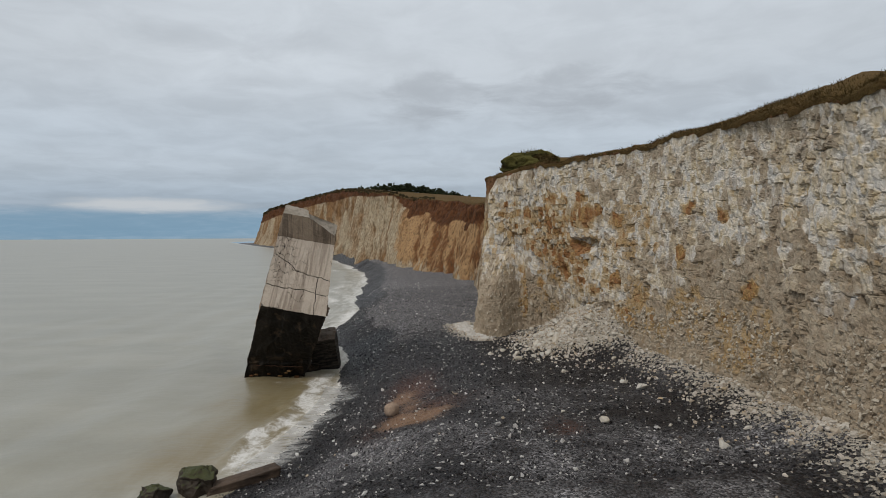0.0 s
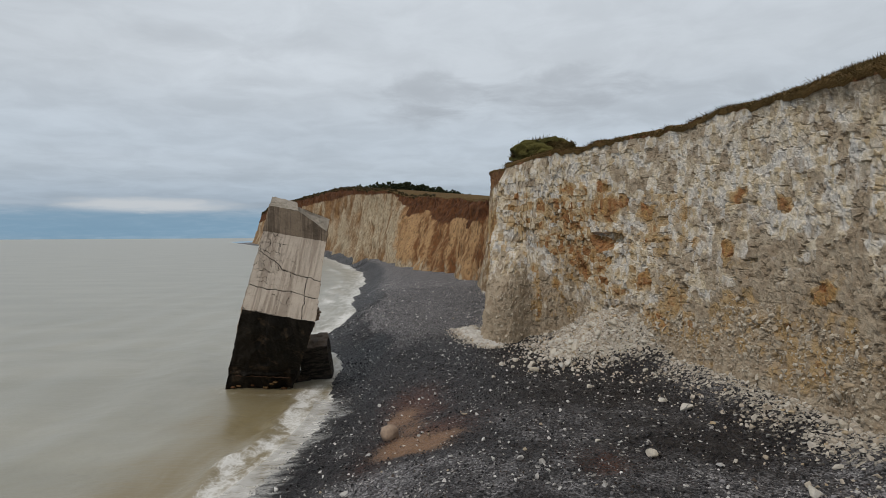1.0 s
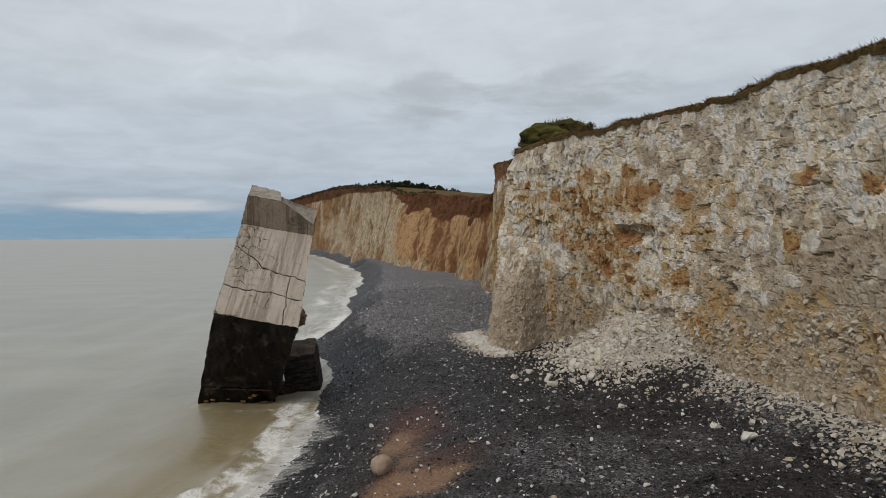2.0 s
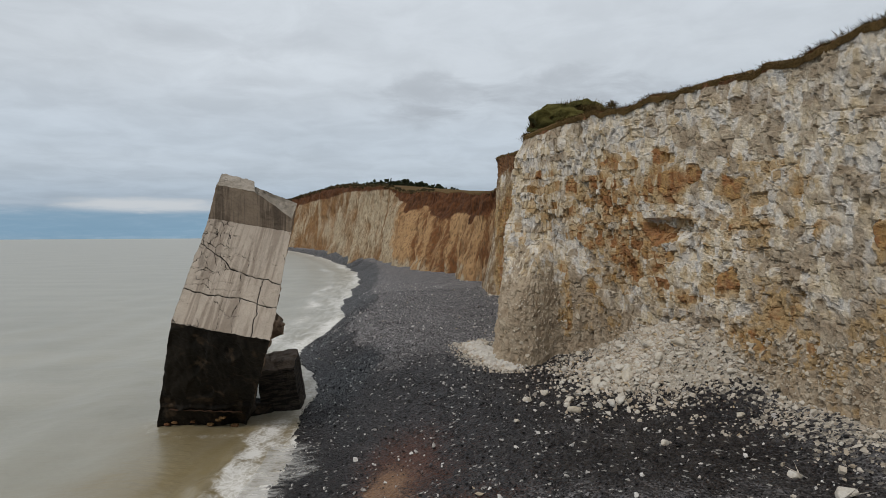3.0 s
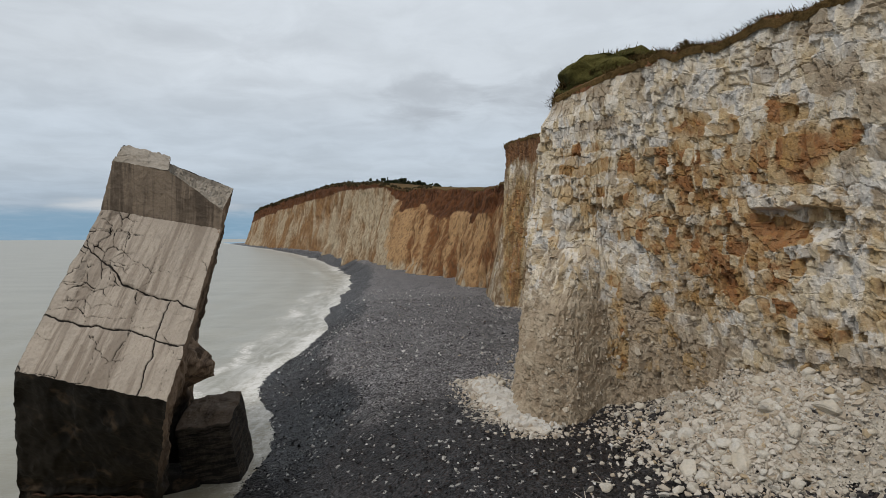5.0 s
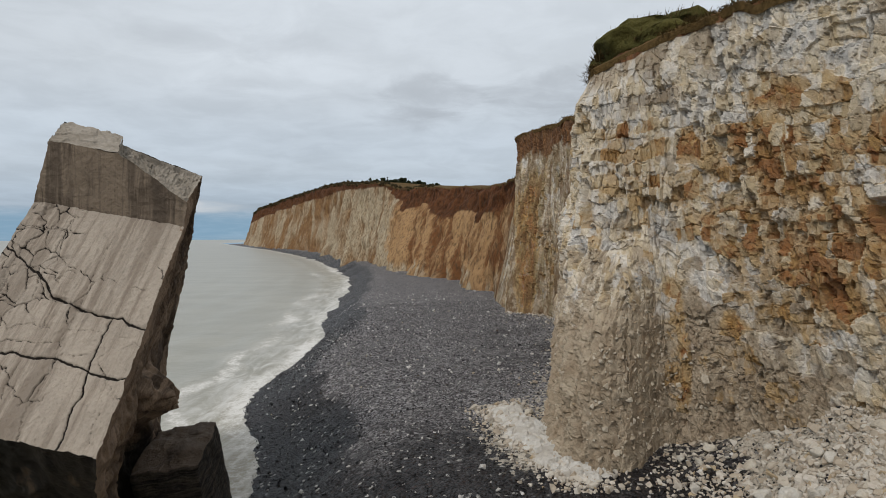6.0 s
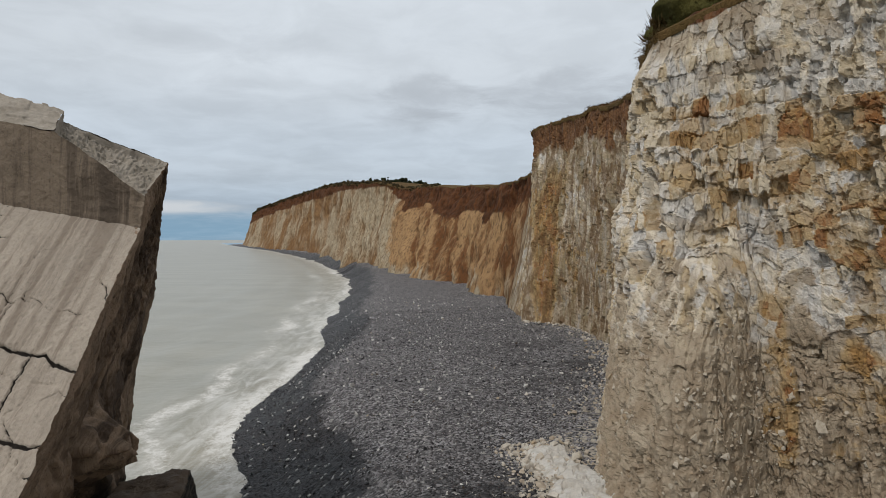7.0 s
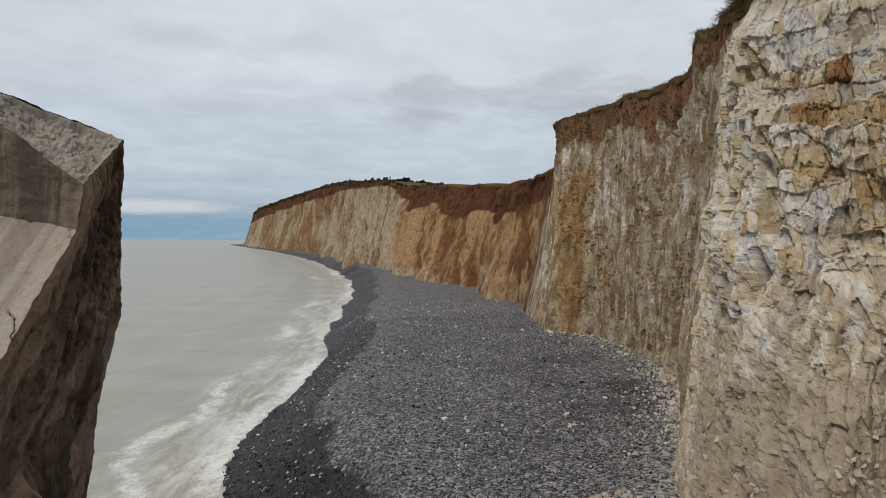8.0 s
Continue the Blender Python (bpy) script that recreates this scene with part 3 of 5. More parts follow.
FAR = [(-44, 262, 1.2, -40, 268, 31), (-71, 352, 0.8, -64, 358, 38), (-130, 500, 0.2, -122, 506, 42), (-225, 720, -0.2, -217, 726, 43),
       (-284, 865, -0.5, -270, 868, 41), (-280, 905, -0.5, -262, 895, 40), (-150, 1000, -0.5, -150, 980, 40)]


def rounded(rows, times=2):
    a = np.array(rows, float)
    for _ in range(times):
        q = np.empty((2 * len(a) - 2, a.shape[1]))
        q[0::2], q[1::2] = a[:-1] * 0.75 + a[1:] * 0.25, a[:-1] * 0.25 + a[1:] * 0.75
        a = np.vstack([a[:1], q, a[-1:]])
    return a


LINE = rounded(NEAR + PROW + MID + FAR, 2)
MIDLINE = LINE[:, :2] * 0.35 + LINE[:, 3:5] * 0.65
ALONG = np.concatenate([[0], np.cumsum(np.hypot(*np.diff(MIDLINE, axis=0).T))])


FINE_S = np.arange(0, ALONG[-1], 0.1)


def seaward():
    tx, ty = (np.gradient(np.interp(FINE_S, ALONG, MIDLINE[:, i])) for i in (0, 1))
    ker = np.ones(41) / 41
    tx, ty = (np.convolve(np.pad(a, 20, mode="edge"), ker, "valid") for a in (tx, ty))
    size = np.hypot(tx, ty)
    return -ty / size, tx / size


FINE_N = seaward()


def along_at(y):
    """Metres along the cliff where its middle line first reaches y."""
    i = int(np.argmax(MIDLINE[:, 1] >= y))
    u = (y - MIDLINE[i - 1, 1]) / (MIDLINE[i, 1] - MIDLINE[i - 1, 1])
    return ALONG[i - 1] + u * (ALONG[i] - ALONG[i - 1])


def cliff_gap(x, y):
    """Metres from the cliff's foot, towards the sea."""
    fx = np.interp(y, *foot_by_y())
    return fx - x


def foot_by_y():
    ys = np.maximum.accumulate(LINE[:, 1] + np.arange(len(LINE)) * 1e-6)
    return ys, LINE[:, 0]


def build_cliff(name, s0, s1, step, rows, chalk, label):
    """One stretch of the cliff as a sheet of broken rock. Returns it and its upper edge with the way to the sea."""
    s = np.arange(s0, s1 + step / 2, step) if np.isscalar(step) else step
    base = np.stack([np.interp(s, ALONG, LINE[:, i]) for i in range(6)], 1)
    nx, ny = np.interp(s, FINE_S, FINE_N[0]), np.interp(s, FINE_S, FINE_N[1])
    v = np.linspace(-0.10, 1.0, rows)
    V, S = np.meshgrid(v, s, indexing="ij")
    f = lambda i: base[None, :, i] + 0 * V
    yplan = MIDLINE[:, 1]
    ym = np.interp(s, ALONG, yplan)[None, :] + 0 * V
    p = np.interp(ym, [-30, 40, 46, 54, 60, 80, 92, 130, 180, 225, 270, 1000], [2.5, 2.5, 1.5, 1.5, 2.0, 1.6, 1.1, 0.8, 1.0, 1.4, 1.2, 1.2])
    lean = np.clip(1 - V, 0, 1.15) ** p
    # a buttress of crumbled chalk stands out from the corner up to half its height, with a sloping head
    shoulder = np.clip(1 - 0.70 * V, 0, 1.1) * (1 - 0.80 * smooth(0.42, 0.60, V + 0.05 * fbm(S / 0.7, V * 0, 43, 3))) * smooth(1.0, 0.6, V)
    stand = smooth(46.25, 46.95, ym) * smooth(0.0, 1.5, 50.0 - 4.2 * np.clip(V, 0, 1) - ym)
    lean = lean + (shoulder - lean) * stand
    X, Y = f(3) + (f(0) - f(3)) * lean, f(4) + (f(1) - f(4)) * lean
    Z = f(2) + (f(5) - f(2)) * V
    inset = np.interp(ym, [45.2, 46.6, 48.0, 50.5, 52.5], [0, 0.25, 0.60, 0.55, 0]) * smooth(0.88, 1.0, V) ** 1.5
    X, Y = X - nx[None, :] * inset, Y - ny[None, :] * inset
    H = f(5) - f(2)
    top_fade = 1 - 0.6 * smooth(0.93, 1.0, V)
    if chalk:
        # lengths along the face as it bends round the corner at each height
        if ym.min() < 45 < ym.max():
            k0 = int(np.argmax(ym[0] >= 45))
            run_ = np.concatenate([np.zeros((rows, 1)), np.cumsum(np.hypot(np.diff(X, axis=1), np.diff(Y, axis=1)), axis=1)], 1)
            true_s = run_ - run_[:, k0:k0 + 1] + S[:, k0:k0 + 1]
            k1, k2 = int(np.argmax(ym[0] >= 47.1)), int(np.argmax(ym[0] >= 49.0))
            true_s[:, k1:] = (run_ - run_[:, k2:k2 + 1] + S[:, k2:k2 + 1])[:, k1:]
            S = S + (true_s - S) * smooth(42, 44, ym) * smooth(56.4, 54, ym)
        wx, wz = 0.34 * fbm(S / 1.5, Z / 1.5, 3, 4), 0.24 * fbm(S / 1.2, Z / 1.2, 13, 4)
        jag = 0.09 * fbm(S / 0.24, Z / 0.30, 15, 4)
        talus = smooth(46.6, 47.0, ym + 0.1 * fbm(S / 1.5, Z / 1.5, 47, 3)) * smooth(51.5, 49.5, ym) * (1 - smooth(9.0, 10.4, Z - 0.5 * (ym - 48) + 0.8 * fbm(S / 1.5, Z / 1.5, 49, 3)))
        low = 1 - smooth(0, 3.6, Z - np.interp(ym, [10, 30, 38, 42, 44.5, 47, 50, 60], [5.2, 5.4, 4.4, 3.6, 4.8, 5.4, 4.0, 3.4]) + 1.6 * fbm(S / 3, Z / 3, 51, 3))
        crumb = np.maximum(talus, 0.9 * low)
        s2 = S * 1.5
        r1, r2, r3, fx, fz, gap = beds(S + wx + jag, Z + wz + jag, 21, 0.44, 0.50)
        q1, q2, q3, ex, ey, gap2 = cells((s2 + 0.5 * wx + jag) / 0.36, (Z + 0.5 * wz + jag) / 0.42, 41)
        t1, t2, t3, hx, hy, gap3 = cells((s2 + 0.2 * wx) / 0.16, (Z + 0.2 * wz) / 0.19, 61)
        massive = smooth(-0.10, 0.25, fbm(S / 2.0, Z / 2.0, 53, 3) + 0.30 * smooth(41, 37, ym) + 0.08 * smooth(9, 12, Z))          # unbroken panels among the shattered ones
        b1, b2, b3, kx, kz, bgap = cells((S + 0.7 * wx + jag) / 0.80, (Z + 0.6 * wz + 0.6 * jag) / 0.85, 27)
        near_ = 1 - 0.5 * smooth(53, 57, ym)
        bulk = 1 - 0.55 * smooth(39, 35, ym) - 0.35 * smooth(47, 49, ym)
        blocky = (1 - 0.75 * crumb) * (1 - 0.5 * massive)
        out = 0.30 * fbm(S / 8.0, Z / 9.0, 81, 3) + 0.13 * fbm(S / 2.0, Z / 4.4, 82, 3)
        out = out + (1 - 0.85 * crumb) * ((b1 - 0.5) * 0.10 + (b2 - 0.5) * kx * 0.26 + (b3 - 0.5) * kz * 0.06) * bulk * near_
        out = out + blocky * ((r1 - 0.5) * 0.075 + (r2 - 0.5) * fx * 0.32 + (r3 - 0.5) * fz * 0.05 - 0.20 * smooth(0.93, 0.95, r2)) * near_
        out = out + (0.35 + 0.65 * blocky) * ((q1 - 0.5) * 0.10 + (q2 - 0.5) * ex * 0.28 + (q3 - 0.5) * ey * 0.06) * (1 - 0.5 * massive) * (1.8 - 0.8 * bulk)
        out = out + near_ * ((t1 - 0.5) * 0.05 + (t2 - 0.5) * hx * 0.12 + (t3 - 0.5) * hy * 0.03) * (1 - 0.45 * massive)
        # open joints: round blocks, along the beds, and tall upright ones
        torn = value_noise(S / 0.6, Z / 0.4, 55)
        out = out - (0.08 + 0.14 * smooth(39, 35, ym)) * (1 - smooth(0.0, 0.034, gap)) * blocky * smooth(0.54, 0.66, torn)
        out = out - 0.10 * (1 - smooth(0.0, 0.04, bgap)) * (1 - 0.8 * crumb) * smooth(0.55, 0.68, value_noise(S / 0.45, Z / 0.4, 56))
        out = out - (1 - 0.5 * massive) * (0.15 * smooth(0.91, 0.925, q3) + 0.09 * smooth(0.91, 0.93, t3))
        tall = (S + 0.5 * fbm(S / 2.0, Z / 1.6, 58, 4)) / 1.9
        out = out - 0.12 * (1 - smooth(0.0, 0.022, np.abs(tall - np.round(tall)))) * smooth(0.45, 0.6, value_noise(np.round(tall) * 3.1, Z / 1.6, 59)) * (1 - 0.7 * crumb)
        # crumbled foot: leaning splinters and lodged lumps
        u1, u2, u3, gx, gy, gap4 = cells((s2 + 0.06 * Z + 0.5 * fbm(S / 3, Z / 3, 57, 2) + 0.4 * wx) / 0.42, (Z + wz) / 0.95, 63)
        splint = crumb * (1 - 0.6 * smooth(47.5, 48.5, ym)) * smooth(-0.25, 0.25, fbm(S / 1.6, Z / 1.6, 67, 3) - 0.35 * smooth(5.5, 8.0, Z) + 0.25)
        out = out + splint * ((u1 - 0.5) * 0.20 + (u2 - 0.5) * gx * 0.34 + (u3 - 0.5) * gy * 0.06 - 0.08 * (1 - smooth(0, 0.08, gap4)))
        c1, c2, c3, lx, ly, cgap = cells((s2 + 0.5 * wx) / 0.30, (Z + 0.5 * wz) / 0.24, 69)
        out = out + (crumb - 0.7 * splint) * (1 - 0.6 * smooth(48.5, 49.5, ym)) * (0.22 * np.clip(0.42 - np.maximum(np.abs(lx), np.abs(ly)), 0, 0.25) * smooth(0.40, 0.5, c1) * (0.4 + c2) + 0.05 * (c3 - 0.5) * ly)
        out = out + crumb * (0.15 * np.clip(0.45 - np.hypot(hx, hy), 0, 0.25) * smooth(0.45, 0.55, t1) * (0.5 + t2) + 0.04 * fbm(S / 0.13, Z / 0.14, 73, 3))
        out = out + 0.25 * talus * (0.75 + 1.3 * fbm(S / 1.0, Z / 1.3, 95, 4)) + 0.03 * fbm(S / 0.3, Z / 0.3, 97, 3)
        # upright flutes of the cove's wall
        out = out + smooth(53, 57, ym) * (0.30 * fbm((S + 0.3 * wx) / 0.9, Z / 5.0, 91, 3) + 0.12 * fbm(S / 0.35, Z / 1.6, 93, 3))
        # recess under the rust-coloured beds, a slot on the prow, and upright runnels low down
        out = out - 0.55 * smooth(1.25, 1.0, np.abs(ym - 40.45 + 0.3 * wx)) * smooth(10.55, 10.45, Z + 0.25 * wz) * smooth(9.3, 10.1, Z) - 0.35 * smooth(0.3, 0.7, spot(ym, Z, 47.7, 10.8, 0.22, 1.0))
        run = np.abs(fbm((S + 0.25 * wx) / 0.55, Z / 4.0, 99, 2))
        out = out - (0.25 - 0.12 * smooth(47.5, 48.5, ym)) * run * crumb
        big_block = 0.55 * r2 + 0.45 * q2
        patches = [(0.53, 42.3, 10.2, 4.2, 4.6), (0.36, 37.0, 8.8, 4.0, 3.0), (0.50, 35.5, 11.0, 3.0, 2.6), (0.30, 46.2, 11.5, 3.0, 2.8), (0.36, 31.0, 8.2, 4.0, 2.0), (0.30, 22.0, 9.5, 7.0, 4.0),
                   (0.44, 30.0, 6.2, 12.0, 3.0), (0.30, 44.0, 5.6, 2.4, 2.0), (0.62, 46.3, 6.2, 0.4, 2.6)]
        bold = [(0.95, 40.7, 13.5, 0.75, 0.45), (0.85, 43.5, 13.45, 0.8, 0.5), (1.0, 40.2, 12.1, 0.9, 0.75), (0.8, 39.0, 12.4, 0.5, 0.7), (0.9, 42.9, 10.9, 0.7, 0.4), (1.0, 41.2, 9.85, 0.8, 0.6), (0.9, 42.4, 8.1, 0.55, 0.5),
                (0.9, 39.8, 6.8, 0.7, 0.6), (1.0, 44.95, 6.95, 0.45, 0.45), (0.85, 37.5, 7.8, 0.8, 0.6), (0.8, 41.0, 8.3, 0.5, 0.4), (0.8, 37.1, 11.7, 0.7, 0.7), (0.7, 37.2, 10.1, 0.5, 0.5), (0.85, 30.3, 12.1, 0.6, 0.5),
                (0.85, 31.0, 9.5, 0.5, 0.7), (0.9, 25.1, 8.1, 0.9, 0.5), (0.8, 33.5, 10.0, 0.6, 0.4), (0.8, 45.7, 12.4, 0.35, 0.5), (0.8, 43.5, 8.4, 0.4, 0.5), (0.75, 27.6, 11.5, 0.4, 0.4), (0.7, 34.2, 11.4, 0.4, 1.0)]
        # stains stop at the edges of blocks
        ub, zb = ym - 0.45 * kx * (1 - crumb), Z - 0.45 * kz * (1 - crumb)
        stain = np.maximum.reduce([a_ * spot(ym, Z, *r_) for a_, *r_ in patches])
        mark = np.maximum.reduce([a_ * spot(ub, zb, *r_) for a_, *r_ in bold])
        panel = np.maximum.reduce([spot(ub, zb, *r_) for r_ in ((39.65, 8.2, 0.8, 0.9), (39.5, 9.8, 0.6, 0.5), (43.3, 6.2, 1.2, 0.8), (38.5, 6.2, 1.0, 0.9), (41.8, 14.0, 0.8, 0.5))])
        pick_ = np.where(crumb > 0.5, 0.5 * u2 + 0.5 * q2, big_block)
        pick_ = 0.38 * pick_ + 0.17 * b2 + 0.45 * (0.5 + 1.1 * fbm((S + 0.4 * r2) / 1.0, (Z + 0.5 * q2) / 0.7, 109, 4))
        stain = stain * (1 - 0.6 * smooth(0.58, 0.64, 0.6 * r1 + 0.4 * q1) * (1 - crumb)) * (0.05 + 1.55 * pick_) + 0.45 * smooth(0.86, 0.90, r3) * (1 - smooth(13.5, 15, Z)) * (0.3 + 0.7 * q3) * (1 - 0.7 * crumb) * smooth(34, 42, ym) + 0.12 * fbm(S / 2.5, Z / 2.0, 101, 4) - 0.04 * massive + 0.04 * smooth(37, 41, ym) * smooth(54, 50, ym) * (1 - crumb)
        stain = np.maximum(stain, mark * (0.55 + 0.55 * pick_)) - 0.4 * smooth(0.4, 0.7, panel)
        tone = 0.32 + 0.44 * smooth(40, 34, ym) + 0.14 * smooth(32, 24, ym) + 0.46 * low + 0.24 * talus + 0.38 * fbm(S / 4.0, Z / 4.0, 103, 4) + 0.18 * (q3 - 0.5) + (0.40 * (r1 - 0.5) + 0.70 * (b3 - 0.5)) * (1 - 0.7 * crumb) + 0.4 * (c2 - 0.5) * crumb + 0.3 * (u2 - 0.5) * crumb + 0.22 * fbm(S / 0.5, Z / 0.5, 104, 3)
        # extra tone low beside the buttress: the corner's shade painted as browner chalk
        tone = tone - 0.46 * smooth(40, 33, ym) * smooth(8.5, 12, Z) + 0.06 * smooth(43, 48, ym) - 0.15 * smooth(46, 48, ym) * smooth(54, 51, ym) * smooth(8.5, 10.5, Z) + 0.42 * smooth(53, 58, ym) + 0.22 * smooth(42, 44, ym) * smooth(47.5, 46, ym) * smooth(8.5, 6, Z) + 0.5 * smooth(43.5, 45.5, ym) * smooth(51, 49.5, ym) * smooth(1.3, 0.3, f(5) - Z + 0.5 * fbm(S / 0.8, Z / 0.8, 127, 3))
        stain = stain + 0.34 * smooth(54, 60, ym) * (0.5 + 0.9 * fbm(S / 1.5, Z / 6.0, 105, 4)) + 0.6 * spot(ym, Z, 77.8, 9, 1.6, 7)
        clay = np.interp(ym, [-30, 40, 46, 50, 54, 58, 66, 90, 110], [0.3, 0.3, 0.5, 0.4, 1.2, 3.4, 3.4, 3.6, 5.0])
        soil = smooth(0.2, 0.6, 1 - (f(5) - Z) / clay + 0.35 * fbm(S / 1.0, Z / 1.5, 107, 3)) + 0.5 * smooth(84, 95, ym)
        cell = np.where(crumb > 0.5, 0.5 * q1 + 0.5 * u1, 0.38 * q1 + 0.30 * r2 + 0.20 * b2 + 0.12 * t1 + 0.12 * fbm(S / 0.6, Z / 0.6, 106, 4))
        attrs = {"tone": tone, "stain": stain, "soil": soil, "cell": cell, "weather": smooth(53, 58, ym) * np.clip(1.2 - soil, 0, 1)}
        mat = CHALK
    else:
        far = np.interp(ym, [80, 200, 400, 900], [1.0, 1.5, 2.4, 3.6])
        bend = S + 1.2 * far * fbm(S / (10 * far), Z / (12 * far), 110, 4)
        rib = 1 - np.abs(fbm(bend / (4.2 * far), Z / (40 * far), 111, 2)) * 2.0
        small = 1 - np.abs(fbm(bend / (1.5 * far), Z / (12 * far), 112, 3)) * 2.0
        slump = smooth(84, 96, ym) * (1 - smooth(172, 188, ym))
        out = far * (1.0 * fbm(S / (18 * far), Z / (20 * far), 113, 3) + (0.9 + 0.5 * slump) * (rib - 0.5) * (1.05 - 0.75 * V) + 0.75 * (small - 0.5) + 0.50 * fbm(S / (1.6 * far), Z / (2.0 * far), 115, 4))
        out = out + slump * (1.2 * fbm(S / 4, Z / 3, 117, 4) * V + 0.7 * smooth(0.45, 0.0, V) * smooth(0.2, 0.6, rib)) + 0.8 * smooth(0.22, 0.0, V) * (1 - slump) * rib
        edge = 0.70 + 0.10 * fbm(S / 7, S * 0, 121, 3)
        head = np.interp(ym, [80, 95, 130, 175, 195, 240, 300, 900], [0.18, 0.20, 0.26, 0.22, 0.05, 0.04, 0.10, 0.30])
        soil = smooth(-0.06, 0.06, V - (1 - head) + (0.05 + 0.15 * slump) * fbm(S / (5 * far), Z / (6 * far), 122, 4) + 0.02 * edge)
        out = out - far * 0.5 * smooth(-0.10, 0.02, V - (1 - head)) * slump
        streak = 0.5 + 0.5 * fbm((bend + 0.5 * fbm(S / far, Z / (3 * far), 118, 2)) / (0.75 * far), Z / (7 * far), 119, 5)
        streak = streak + 0.42 * fbm(S / (9 * far), Z / (7 * far), 120, 5) - 0.22 * (small - 0.5) - 0.15 * (rib - 0.55) + 0.16 * smooth(230, 400, ym) - 0.06
        pale = smooth(0.30, 0.05, V + 0.15 * fbm(S / (3 * far), Z / (4 * far), 124, 3)) * (0.4 + 0.8 * smooth(0.45, 0.8, small))
        tone = slump * (1 - 0.75 * pale) + 0.12 * fbm(S / 20, Z / 20, 126, 3)
        attrs = {"tone": tone, "soil": soil, "streak": streak}
        mat = FAR_CHALK
    out = out * top_fade * (smooth(88.0, 84.0, ym) if chalk else smooth(87.9, 93.0, ym))
    X, Y = X + nx[None, :] * out, Y + ny[None, :] * out
    if chalk:
        shake = stand * (0.16 * fbm(Z / 1.6, S / 0.5, 87, 4) + 0.06 * fbm(Z / 0.35, S / 0.2, 89, 3)) * smooth(0.62, 0.5, V)
        X, Y = X - ny[None, :] * shake, Y + nx[None, :] * shake
        loose = np.stack([X, Y, Z], -1)[(crumb * smooth(-0.05, 0.1, V) > 0.55) & (ym > 14) & (ym < 52)]
        SCREE.append((name, loose))
        Z = Z + 0.10 * fbm(S / 0.6, Z / 0.6, 123, 3) + 0.25 * smooth(0.9, 1, V) * fbm(S / 1.4, S * 0, 125, 3)
    else:
        Z = Z + 0.5 * smooth(0.9, 1, V) * fbm(S / 8, S * 0, 125, 3)
    ob = new(name, mesh_from(name, np.stack([X, Y, Z], -1), grid_faces(rows, len(s)), mat, attrs, shade=not chalk))
    tagged(ob, label, "cliff", kind="structure")
    return ob, s, np.stack([X[-1], Y[-1], Z[-1]], 1), np.stack([nx, ny], 1)


SCREE = []
S_PROW_END, S_FAR = along_at(88.0), along_at(880.0)
_, s_near, rim_near, sea_near = build_cliff("cliff_near", 0.0, along_at(12.0) + 0.4, 0.4, 40, True, "white chalk cliff face with ochre stains and broken blocks")
_, s_face, rim_face, sea_face = build_cliff("cliff_face", along_at(12.0), along_at(38.5) + 0.12, 0.055, 250, True, "fractured grey-white chalk cliff face with ochre patches")
prow_steps = np.concatenate([np.arange(along_at(38.5), along_at(46.4), 0.034), np.arange(along_at(46.4), along_at(47.6), 0.014), np.arange(along_at(47.6), along_at(57.0) + 0.12, 0.034)])
_, s_prow, rim_prow, sea_prow = build_cliff("cliff_prow", 0, 0, prow_steps, 400, True, "fractured white and rust-stained chalk cliff corner above the shingle")
_, s_cove, rim_cove, sea_cove = build_cliff("cliff_cove", along_at(57.0), S_PROW_END + 0.3, 0.09, 160, True, "buff chalk cliff with red clay along its top edge")
far_steps = np.concatenate([np.arange(S_PROW_END, along_at(240), 0.3), np.arange(along_at(240), ALONG[-1], 1.6)])
_, s_far, rim_far, sea_far = build_cliff("cliff_distant", 0, 0, far_steps, 100, False, "distant rust and cream cliffs along the bay")


